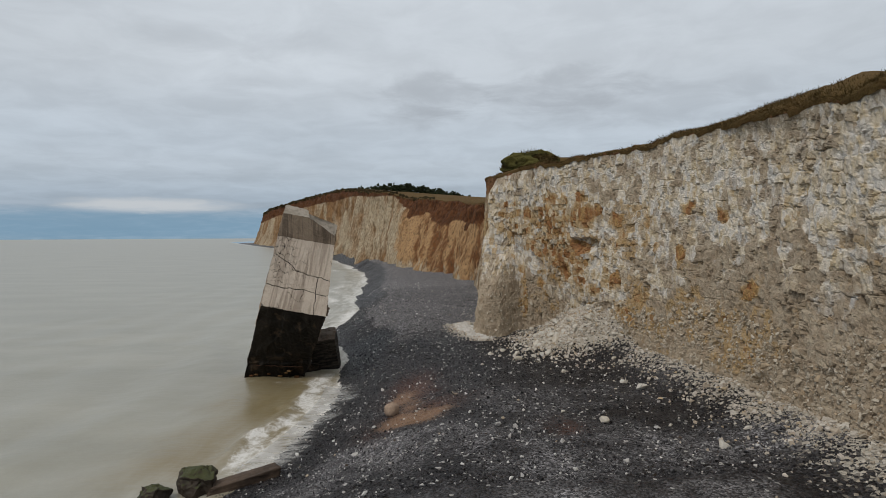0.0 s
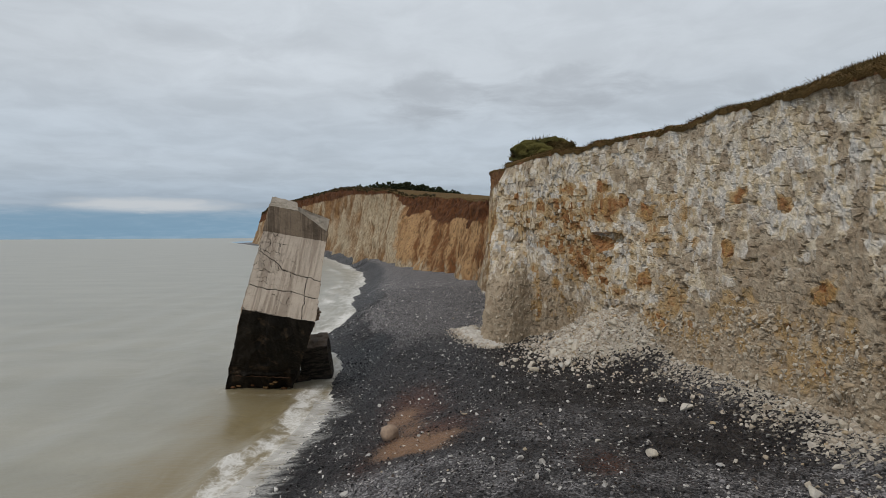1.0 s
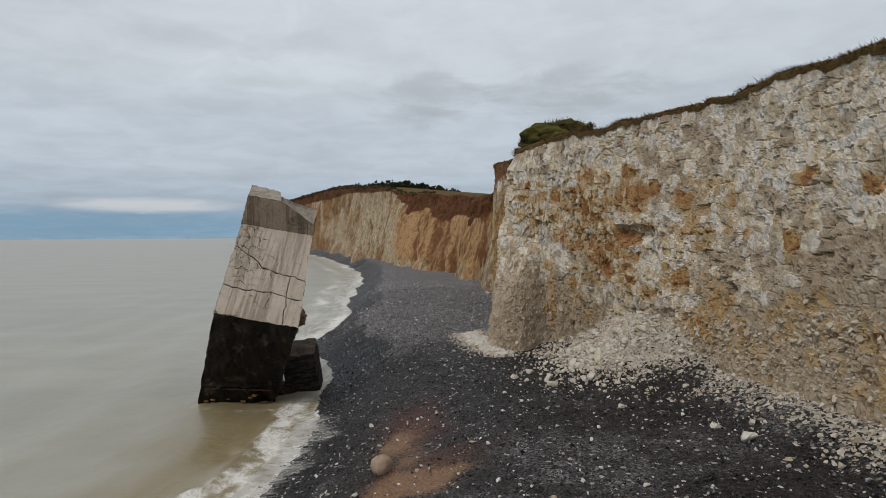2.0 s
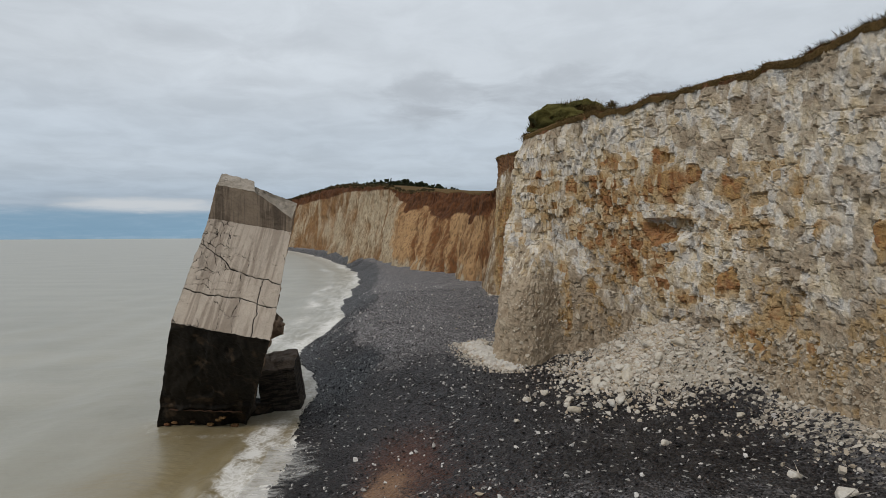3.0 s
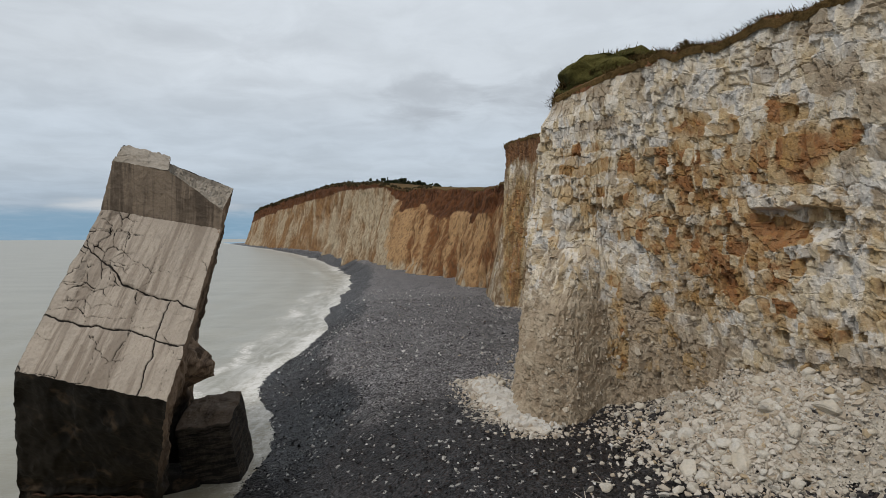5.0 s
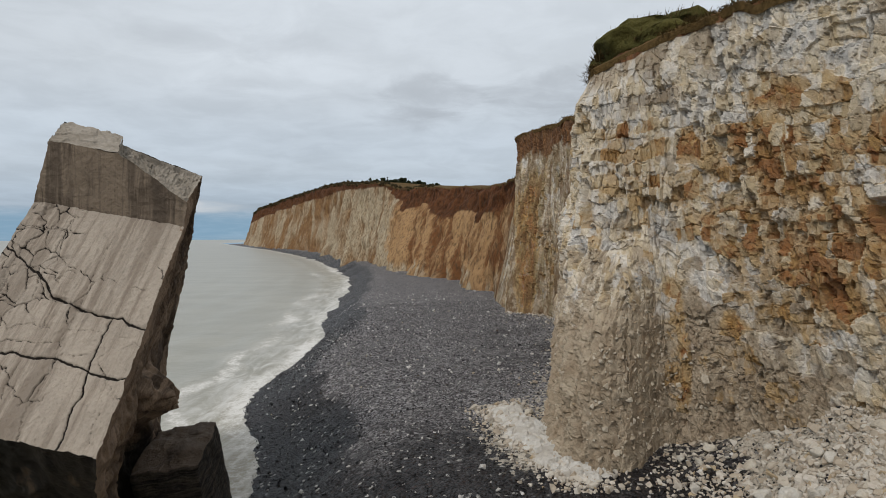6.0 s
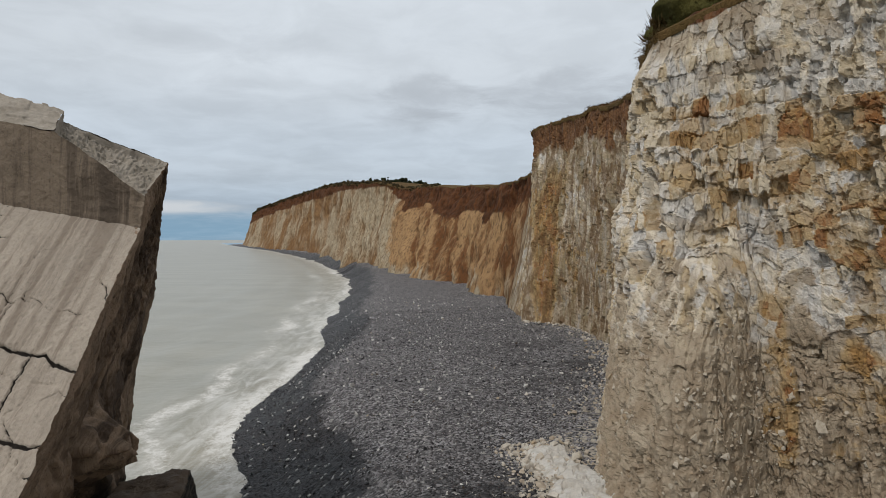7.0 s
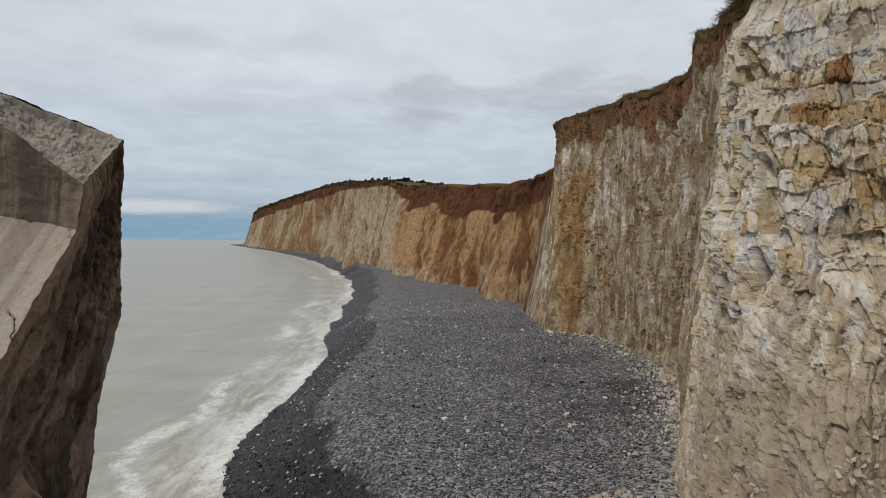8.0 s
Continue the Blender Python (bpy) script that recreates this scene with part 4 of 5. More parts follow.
def build_turf():
    """The grassy edge and the land behind it."""
    rim, sea, s = np.vstack([rim_near, rim_face, rim_prow, rim_cove, rim_far]), np.vstack([sea_near, sea_face, sea_prow, sea_cove, sea_far]), np.concatenate([s_near, s_face, s_prow, s_cove, s_far])
    keep = np.concatenate([[True], np.diff(s) > 0.02])
    rim, sea, s = rim[keep], sea[keep], s[keep]
    # a coarser line is enough for the turf
    pick = np.unique(np.searchsorted(s, np.concatenate([np.arange(0, along_at(95), 0.2), np.arange(along_at(95), s[-1], 1.2)])).clip(0, len(s) - 1))
    rim, sea, s = rim[pick], sea[pick], s[pick]
    ym = np.interp(s, ALONG, MIDLINE[:, 1])
    mound = np.interp(ym, [-30, 15, 18, 22, 25, 28, 31, 35, 44, 47, 49.5, 53, 56, 60, 100, 300, 900], [0.7, 0.7, 0.75, 0.95, 0.85, 0.45, 0.16, 0.10, 0.10, 0.25, 0.6, 0.7, 0.4, 0.12, 0.12, 0.3, 0.8])
    rows = []
    for off, up_by in ((-0.04, -0.22), (-0.10, -0.04), (-0.02, 0.10), (0.35, 0.35), (0.9, 0.65), (1.7, 1.0)):
        lump = 0.20 * fbm(s / 0.5, s * 0 + off * 3, 131, 4) + 0.14 * fbm(s / 2.5, s * 0 + 5, 133, 2)
        far = np.interp(ym, [80, 300, 900], [1, 2.5, 4])
        q = rim.copy()
        q[:, :2] -= sea * (off * far + 0.6 * lump)[:, None]
        q[:, 2] += up_by * mound * np.where(up_by > 0, 1, 0) + (up_by * 1.2 if up_by < 0 else 0.0) + lump
        rows.append(q)
    wide = np.stack([np.convolve(np.pad(sea[:, k], 60, mode="edge"), np.ones(121) / 121, "valid") for k in (0, 1)], 1)
    for off, fall in ((5, 0.1), (16, 0.8), (60, 3.0), (240, 6.0)):
        q = rows[5].copy()
        q[:, :2] -= wide * off
        q[:, 2] -= fall
        rows.append(q)
    verts = np.vstack(rows)
    faces = grid_faces(len(rows), len(s)).tolist()
    ob = new("clifftop", mesh_from("clifftop", verts, faces, TURF, shade=True))
    return tagged(ob, "rough olive and brown turf on the clifftop", "grass", kind="structure"), rim, sea, s, mound


clifftop, turf_rim, turf_sea, turf_s, turf_mound = build_turf()
ground = build_beach()


# ---------------------------------------------------------------- the sea
def build_sea():
    ys = np.concatenate([[-4900, -1500, -500, -200, -100], np.arange(-60, 10, 3.0), np.arange(10, 90, 0.3), np.arange(90, 200, 1.5), np.arange(200, 1000, 12.0), [1100, 1300, 1600, 2000, 2600, 3400, 4900]])
    ds = np.concatenate([[-4900, -3000, -1800, -1000, -600, -400, -250], np.arange(-180, -40, 6.0), np.arange(-40, -16, 1.0), np.arange(-16, 3.5, 0.25)])
    Y, D = np.meshgrid(ys, ds, indexing="ij")
    X = edge_x(np.clip(Y, -60, 1400)) + D
    X = np.where(D > -1000, X, np.minimum(X, D))
    d = inland(X, Y)
    near = smooth(60, 10, np.abs(d)) * smooth(300, 80, Y) * smooth(-40, 0, Y)
    swell = 0.10 * np.sin((d * 0.95 + 1.3 * fbm(X / 9, Y / 9, 141, 3)) * 1.0) * smooth(-1.0, -5, d) + 0.05 * fbm(X / 1.4, Y / 2.2, 143, 4) * smooth(0.2, -2, d)
    # one small breaker curling in front of the tower
    crest = np.exp(-((d + 1.9 + 0.5 * fbm(Y / 2.0, Y * 0, 145, 2)) / 0.45) ** 2) * smooth(24, 28, Y) * smooth(43, 36, Y)
    Z = near * swell + 0.26 * crest + 0.05 * smooth(-0.5, 0.5, d) * (np.abs(Y) < 900)
    surf = smooth(20, 27, Y) * smooth(47, 43, Y)
    lobe = 0.8 * fbm(Y / 3.0, Y * 0 + 2.0, 146, 3)
    front = np.exp(-((d + 0.1) / np.interp(Y, [0, 40, 60, 200, 900], [0.9, 1.0, 1.2, 2.2, 6])) ** 2)
    broken = smooth(-2.6, -1.2, d + lobe) * surf
    second = np.exp(-((d + np.interp(Y, [0, 35, 60, 110, 300], [3.2, 3.4, 3.6, 5.0, 10]) + 1.8 * fbm(Y / 7, Y * 0, 147, 3)) / np.interp(Y, [0, 60, 300], [0.8, 0.9, 3.5])) ** 2)
    broad = smooth(-7.5, -2, d) * (0.5 + 0.5 * fbm(X / 3.0, Y / 5.0, 149, 4))
    foam = (0.60 * front + 0.56 * second * (1 - 0.6 * surf) + 0.28 * broad * (1 - 0.6 * surf) + 0.5 * crest) * (0.75 + 0.4 * fbm(Y / 9.0, d / 6, 151, 3))
    foam = np.maximum(foam * (1 - 0.5 * surf), 0.76 * broken * (0.8 + 0.5 * fbm(X / 0.9, Y / 1.4, 159, 4)))
    ring = np.exp(-((np.hypot((X + 12.4) / 3.2, (Y - 44.5) / 2.6) - 1.05) / 0.28) ** 2)
    foam = np.maximum(foam, 0.36 * ring) * smooth(-300, -20, Y)
    foam = foam * smooth(1500, 700, Y)
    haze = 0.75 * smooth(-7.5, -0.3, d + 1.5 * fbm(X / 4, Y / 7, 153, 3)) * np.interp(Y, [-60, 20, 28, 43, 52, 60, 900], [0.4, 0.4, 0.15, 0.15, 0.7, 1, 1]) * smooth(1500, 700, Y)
    shallow = 0.55 * smooth(-5.0, 0.3, d) * smooth(100, 50, Y) * smooth(0, 15, Y)
    shallow = np.maximum(shallow, 0.95 * smooth(-9.5, -4.0, d + 1.5 * fbm(X / 3, Y / 3, 155, 3)) * surf)
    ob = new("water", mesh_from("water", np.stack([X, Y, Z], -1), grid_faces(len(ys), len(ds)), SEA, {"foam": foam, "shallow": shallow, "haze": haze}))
    return tagged(ob, "milky grey-green sea with white surf at the shingle", "sea", kind="structure")


water = build_sea()


def build_swash():
    """The thin run of water left on the shingle by the last wave."""
    ys, ds = np.arange(23, 42, 0.2), np.arange(-0.6, 3.2, 0.15)
    Y, D = np.meshgrid(ys, ds, indexing="ij")
    X = edge_x(Y) + D
    d = inland(X, Y)
    Z = np.maximum(beach_z(X, Y) + 0.045, 0.055)
    film = smooth(3.0, 0.3, d + 0.9 * fbm(Y / 2.2, Y * 0, 157, 4)) * smooth(23, 26, Y) * smooth(42, 39.5, Y)
    ob = new("swash", mesh_from("swash", np.stack([X, Y, Z], -1), grid_faces(len(ys), len(ds)), FILM, {"film": film}))
    return tagged(ob, "thin foamy water running off the shingle, its wet sheen painted as pale streaks", "water", kind="structure")


swash = build_swash()


# ---------------------------------------------------------------- the tilted bunker in the surf
def lerp(a, b, t):
    return np.asarray(a, float) + (np.asarray(b, float) - np.asarray(a, float)) * t


def rough_field(P, amp, size, seed):
    """A continuous small shift of every point, so that neighbouring faces stay joined."""
    x, y, z = P[..., 0] / size, P[..., 1] / size, P[..., 2] / size
    return amp * np.stack([fbm(y + 0.3 * x, z - 0.2 * x, seed, 4), fbm(x + 0.4 * z, z + 0.3 * y, seed + 7, 4), fbm(x - 0.3 * z, y + 0.2 * z, seed + 14, 4)], -1)


def sheet(left, right, nu, nv):
    """A grid between two edges, each a list of corners spread by height; also u across and v up."""
    def run(pts, v):
        pts = np.array(pts, float)
        q = np.concatenate([[0], np.cumsum(np.linalg.norm(np.diff(pts, axis=0), axis=1))])
        q /= q[-1]
        return np.stack([np.interp(v, q, pts[:, i]) for i in range(3)], -1)
    v, u = np.linspace(0, 1, nv), np.linspace(0, 1, nu)
    a, b = run(left, v), run(right, v)
    P = a[:, None, :] + (b - a)[:, None, :] * u[None, :, None]
    U, V = np.meshgrid(u, v)
    return P, U, V


def outward(P):
    n = np.cross(np.gradient(P, axis=1), np.gradient(P, axis=0))
    return n / np.maximum(np.linalg.norm(n, axis=-1, keepdims=True), 1e-9)


BASE = (-12.6, 44.6, 0.0)
L = [(-15.7, 44.2, -1.2), (-12.78, 40.02, 5.88), (-12.83, 44.7, 10.78), (-12.4, 44.72, 12.55), (-12.38, 45.45, 13.25)]
R = [(-11.3, 44.9, -1.2), (-8.07, 39.46, 5.14), (-8.44, 44.61, 10.03), (-8.37, 44.68, 10.72), (-8.46, 46.0, 11.62)]
# the tilted box goes back and down behind its top edge
R_BACK = [(-12.0, 49.5, -1.2), (-12.1, 51.0, 3.5), (-12.0, 51.3, 5.5), (-11.4, 51.3, 8.0), R[4]]
L_BACK = [(-15.9, 50.5, -1.2), (-16.0, 52.0, 3.5), (-15.9, 52.3, 5.5), (-15.3, 52.3, 8.8), L[4]]
M2, M3, M4 = lerp(L[2], R[2], 0.47), (-10.35, 44.7, 12.15), (-10.6, 45.45, 12.80)


def bunker_mesh(name, P, mat, push=None, grime=None, amp=0.05, size=0.6):
    n = outward(P)
    Q = P + rough_field(P, amp, size, 201) + rough_field(P, amp * 0.6, size * 0.22, 231)
    if push is not None:
        Q = Q + n * push[..., None]
    nv, nu = P.shape[:2]
    g = np.zeros((nv, nu)) if grime is None else grime
    return mesh_from(name, Q - np.array(BASE), grid_faces(nv, nu), mat, {"grime": g})


def build_bunker():
    root = tagged(new("bunker"), "huge tilted concrete bunker, cracked pale wall over black wet base", "bunker")
    root.location = BASE
    # pale cracked wall
    P, U, V = sheet([L[1], L[2]], [R[1], R[2]], 240, 330)
    a, b = U * 5.0, V * 6.9
    wa, wb = 0.35 * fbm(a / 0.9, b / 0.9, 211, 5), 0.35 * fbm(a / 0.9, b / 0.9, 212, 5)
    r1, r2, r3, dx, dy, gap = cells((a + wa) / 0.58, (b + wb) / 0.72, 213)
    s1, s2_, s3, ex, ey, wide_gap = cells((a + 1.3 * wa) / 1.5, (b + 1.3 * wb) / 1.2, 233)
    # a crushed line down the left quarter, with a web of cracks spreading from it
    line = 0.11 + 0.02 * smooth(0.9, 0.5, V) + 0.035 * fbm(b / 0.8, b * 0, 235, 3)
    crushed = smooth(0.065, 0.0, np.abs(U - line)) * smooth(0.34, 0.45, V)
    zone = smooth(0.30, 0.06, np.abs(U - line - 0.10 * smooth(0.85, 0.6, V)) + 0.10 * fbm(a / 0.8, b / 0.8, 215, 4)) * smooth(0.30, 0.5, V)
    crack = zone * (1 - smooth(0.0, 0.058, gap)) * smooth(-0.40, -0.1, fbm(a / 0.9, b / 0.9, 229, 3))
    crack = np.maximum(crack, 0.9 * (1 - smooth(0.0, 0.020, wide_gap)) * smooth(-0.20, 0.05, fbm(a / 1.3, b / 1.3, 237, 3) + 0.15 * zone))
    for v0, tilt, width in ((0.55, 0.0, 0.021), (0.28, 0.0, 0.0205), (0.41, -0.02, -0.006), (0.86, 0.0, -0.008), (0.66, 0.05, -0.01)):
        sweep = np.interp(U, [0, 0.15, 0.42, 1], [0.20, 0.15, -0.005, -0.06]) if v0 == 0.55 else tilt * (0.5 - U)
        off = np.abs(b - 6.9 * (v0 + sweep) - 0.24 * fbm(a / 0.8, b * 0 + v0 * 9, 217, 5))
        on = smooth(-0.3, 0.1, fbm(a / 2.0, b * 0 + v0 * 31, 219, 2) + (0.6 if width > 0.02 else -0.05))
        crack = np.maximum(crack, on * (1 - smooth(width + 0.030 * fbm(a / 0.35, b * 0 + v0, 263, 3) - 0.006, width + 0.016 + 0.030 * np.maximum(0, fbm(a / 0.35, b * 0 + v0, 263, 3)), off)))
    for u0, top, width in ((0.44, 0.36, -0.008), (0.80, 0.54, 0.008), (0.93, 0.33, -0.009), (0.60, 0.97, -0.009)):
        off = np.abs(a - 5.0 * u0 - 0.16 * fbm(b / 0.7, a * 0 + u0 * 7, 221, 5))
        crack = np.maximum(crack, smooth(top, top - 0.12, V) * (1 - smooth(width, width + 0.02, off)))
    chips = crushed * (0.05 + 0.14 * smooth(0.45, 0.75, r2)) * smooth(-0.35, 0.25, fbm(a / 0.45, b / 0.45, 261, 4))
    near_crack = smooth(0.14, 0.0, np.abs(b - 6.9 * (0.55 + np.interp(U, [0.42, 1], [-0.005, -0.06])) - 0.24 * fbm(a / 0.8, b * 0 + 0.55 * 9, 217, 5)) + 0.10 * fbm(a / 0.3, b / 0.3, 267, 3)) * smooth(0.30, 0.45, U) * smooth(0.80, 0.65, U)
    chips = np.maximum(chips, 0.10 * near_crack)
    push = -0.11 * crack - chips + zone * (r1 - 0.5) * 0.05 + 0.012 * fbm(a / 0.25, b / 1.6, 223, 3)
    fade = smooth(0, 0.02, U) * smooth(0, 0.02, 1 - U) * smooth(0, 0.015, V) * smooth(0, 0.015, 1 - V)
    part("front_wall", bunker_mesh("front_wall", P, LIGHT_CONCRETE, push * fade, 1.6 * crack + 0.4 * smooth(0.06, 0.16, chips) + 0.25 * smooth(0.05, 0.0, V) + 0.3 * smooth(0.07, 0.0, U), 0.045), root, "cracked pale concrete wall with rain streaks")
    # wet base
    P, U, V = sheet([L[0], L[1]], [R[0], R[1]], 90, 110)
    push = 0.13 * fbm(U * 4.2, V * 6, 225, 4) + 0.05 * fbm(U * 22, V * 28, 273, 4) - 0.10 * smooth(0.6, 0.75, value_noise(U * 6, V * 8, 275)) - 0.28 * spot(U, V, 0.9, 0.28, 0.16, 0.3) + 0.12 * (np.abs(V - 0.36 - 0.02 * fbm(U * 6, U * 0, 227, 2)) < 0.012)
    fade = smooth(0, 0.03, 1 - V) * smooth(0, 0.03, U) * smooth(0, 0.03, 1 - U)
    base = part("base_wall", bunker_mesh("base_wall", P, WET_CONCRETE, push * fade, None, 0.07), root, "black wet weed-covered concrete base")
    # band under the top, in two steps
    P, U, V = sheet([L[2], L[3]], [M2, M3], 60, 50)
    part("top_band", bunker_mesh("top_band", P, BAND_CONCRETE, None, 0.35 * smooth(0.25, 0.0, V)), root, "dark stained band of concrete")
    P, U, V = sheet([M2, M3], [R[2], R[3]], 60, 50)
    part("top_band", bunker_mesh("top_band", P, BAND_CONCRETE, None, 0.35 * smooth(0.25, 0.0, V)), root, "dark stained band of concrete")
    # broken top
    P, U, V = sheet([L[3], L[4]], [M3, M4], 70, 60)
    r1, r2, r3, dx, dy, gap = cells(U * 5, V * 5, 241)
    part("cap", bunker_mesh("cap", P, BROKEN_CONCRETE, 0.08 * (r1 - 0.5) + 0.05 * fbm(U * 9, V * 9, 243, 4)), root, "pale broken concrete edge")
    low3, low4 = lerp(M3, (M3[0], M3[1], M3[2] - 0.35), 1.0), lerp(M4, (M4[0], M4[1], M4[2] - 0.30), 1.0)
    P, U, V = sheet([low3, low4], [R[3], R[4]], 160, 110)
    r1, r2, r3, dx, dy, gap = cells(U * 34, V * 22, 245)
    inner = smooth(0, 0.04, U) * smooth(0, 0.04, V) * smooth(0, 0.04, 1 - V) * smooth(0, 0.03, 1 - U)
    part("broken_top", bunker_mesh("broken_top", P, BROKEN_CONCRETE, inner * (0.07 * (r1 - 0.5) + 0.04 * (0.4 - np.hypot(dx, dy)) + 0.14 * fbm(U * 7, V * 5, 247, 5) - 0.15 * np.sin(U * 3.14)), None, 0.05), root, "rough broken aggregate on the sheared top")
    P, U, V = sheet([M3, M4], [low3, low4], 8, 40)
    part("step", bunker_mesh("step", P, BROKEN_CONCRETE), root)
    # sides and back
    for side, flip, name in ((R, False, "side_wall"), (L, True, "side_wall")):
        front, rear = [side[0], side[1], side[2], side[3]], L_BACK if flip else R_BACK
        P, U, V = sheet(front, rear, 220, 240) if not flip else sheet(rear, front, 80, 150)
        w_ = U if not flip else 1 - U
        push = 0.10 * fbm(w_ * 5, V * 4, 251, 4) + 0.12 * fbm(w_ * 22, V * 6, 253, 5) + 0.05 * fbm(w_ * 60, V * 60, 269, 3) - 0.10 * smooth(0.62, 0.8, value_noise(w_ * 30, V * 9, 271)) + 0.12 * (1 - smooth(0.3, 0.62, V)) * fbm(w_ * 14, V * 22, 265, 4)
        if not flip:
            # torn lower part with a hanging lump
            push = push + 0.95 * spot(w_ + 0.03 * fbm(w_ * 9, V * 14, 254, 3), V + 0.03 * fbm(w_ * 9, V * 14, 256, 3), 0.44, 0.46, 0.10, 0.06) * (0.62 + 0.8 * fbm(w_ * 16, V * 26, 255, 4)) - 0.8 * spot(w_, V, 0.45, 0.24, 0.22, 0.13) + 0.25 * (1 - smooth(0.45, 0.6, V)) * fbm(w_ * 7, V * 14, 257, 4)
        fade = smooth(0, 0.04, U) * smooth(0, 0.04, 1 - U) * smooth(0, 0.02, 1 - V)
        grime = 0.9 * (1 - smooth(0.18, 0.34, V + 0.08 * fbm(w_ * 6, V * 3, 259, 3)))
        part(name, bunker_mesh(name, P, SIDE_CONCRETE, push * fade, grime, 0.06), root, "brown stained side of the concrete")
    P, U, V = sheet(R_BACK, L_BACK, 60, 220)
    part("back_wall", bunker_mesh("back_wall", P, SIDE_CONCRETE, None, 0.9 * (1 - smooth(0.2, 0.35, V))), root)
    # rusted fittings low on the base
    own = np.random.default_rng(31)
    for u_, v_, w_ in ((0.20, 0.215, 0.30), (0.40, 0.225, 0.22), (0.60, 0.20, 0.36), (0.68, 0.245, 0.30), (0.72, 0.27, 0.34), (0.12, 0.20, 0.3), (0.88, 0.19, 0.4)):
        at_ = lerp(lerp(L[0], L[1], v_), lerp(R[0], R[1], v_), u_) + np.array((0, -0.10, 0.0))
        me = lump_mesh("rust_flake", (w_, 0.22, w_ * 0.45), RUST_BRIGHT, own.uniform(0, 50), detail=3, square=0.4, rough=0.35)
        ob = part("rust_flake", me, root, "orange rusted iron fitting")
        ob.location = at_ - np.array(BASE)
    # rusted steel edge on the base
    for v_, u0, u1 in ((0.33, 0.12, 0.92),):
        pts = [lerp(lerp(L[0], L[1], v_), lerp(R[0], R[1], v_), u) + np.array((0, -0.10, 0.0)) for u in np.linspace(u0, u1, 24)]
        ring = []
        for i, q in enumerate(pts):
            j = 0.03 * math.sin(i * 2.1)
            ring += [q + (0, -0.02, -0.025 + j), q + (0, -0.02, 0.025 + j), q + (0, 0.14, 0.025 + j), q + (0, 0.14, -0.025 + j)]
        faces = [[4 * i + k, 4 * i + (k + 1) % 4, 4 * i + 4 + (k + 1) % 4, 4 * i + 4 + k] for i in range(23) for k in range(4)]
        part("steel_edge", mesh_from("steel_edge", np.array(ring) - np.array(BASE), faces, RUST), root, "rusted steel edge")
    return root


SCRUB = grass_material("scrub", (0.040, 0.036, 0.018), (0.060, 0.042, 0.020), (0.075, 0.055, 0.028))
RUST = rock_material("rusty_steel", (0.055, 0.030, 0.018), (0.022, 0.014, 0.010), (0.07, 0.03, 0.012), rough=0.75)


def lump_mesh(name, size, mat, seed, detail=3, square=0.5, rough=0.12, flat=False):
    """A weathered block: a ball pulled towards a box, with broken faces."""
    bm = bmesh.new()
    bmesh.ops.create_icosphere(bm, subdivisions=detail, radius=1.0)
    for vert in bm.verts:
        c = vert.co
        k = 1.0 / max(abs(c.x), abs(c.y), abs(c.z))
        c = c.lerp(c * k, square)
        n = noise.noise_vector(c * 1.3 + Vector((seed, 0, 0)))
        m = noise.noise_vector(c * 3.5 + Vector((0, seed, 0)))
        k2 = noise.noise_vector(c * 9.0 + Vector((0, 0, seed)))
        c = c + n * rough + m * rough * 0.45 + k2 * rough * 0.22
        vert.co = Vector((c.x * size[0] / 2, c.y * size[1] / 2, c.z * size[2] / 2))
    me = bpy.data.meshes.new(name)
    bm.to_mesh(me)
    bm.free()
    me.materials.append(mat)
    me.attributes.new("grime", "FLOAT", "POINT")
    me.polygons.foreach_set("use_smooth", [not flat] * len(me.polygons))
    return me


RUST_BRIGHT = rock_material("bright_rust", (0.17, 0.085, 0.03), (0.10, 0.035, 0.015), (0.24, 0.17, 0.07), rough=0.8)
bunker = build_bunker()


def ground_z(x, y):
    return float(beach_z(np.array([float(x)]), np.array([float(y)]))[0])


def solid(name, size, at, turn, mat, seed, label, category, group="", **kw):
    ob = new(name, lump_mesh(name, size, mat, seed, **kw))
    ob.matrix_world = pose(*at, *turn)
    return tagged(ob, label, category, group)


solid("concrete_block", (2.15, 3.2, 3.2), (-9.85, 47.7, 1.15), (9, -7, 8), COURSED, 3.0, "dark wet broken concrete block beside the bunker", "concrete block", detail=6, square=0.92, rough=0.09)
solid("concrete_block", (2.2, 1.6, 0.9), (-11.2, 46.2, 0.2), (0, 10, 30), WET_CONCRETE, 5.0, "low dark concrete fragment at the bunker's foot", "concrete block", detail=4, square=0.85, rough=0.12)
solid("boulder", (1.5, 1.45, 1.2), (-10.15, 22.9, 0.38), (4, 10, 20), DARK_ROCK, 7.0, "mossy dark boulder at the water's edge", "boulder", detail=5, square=0.45, rough=0.26)
solid("boulder", (1.1, 1.0, 0.85), (-11.5, 22.0, 0.15), (0, 15, 60), DARK_ROCK, 9.0, "brown wet boulder in the surf", "boulder", detail=5, square=0.4, rough=0.28)
solid("concrete_beam", (3.1, 0.7, 0.55), (-8.35, 23.4, 0.22), (4, -6, 33), BEAM, 11.0, "brown broken concrete beam half buried in shingle", "concrete beam", detail=5, square=0.85, rough=0.13)
solid("boulder", (0.78, 0.72, 0.74), (-2.62, 29.95, ground_z(-2.62, 29.95) + 0.27), (0, 0, 40), BOULDER, 13.0, "pale rounded boulder on the brown sand", "boulder", detail=4, square=0.2, rough=0.12)


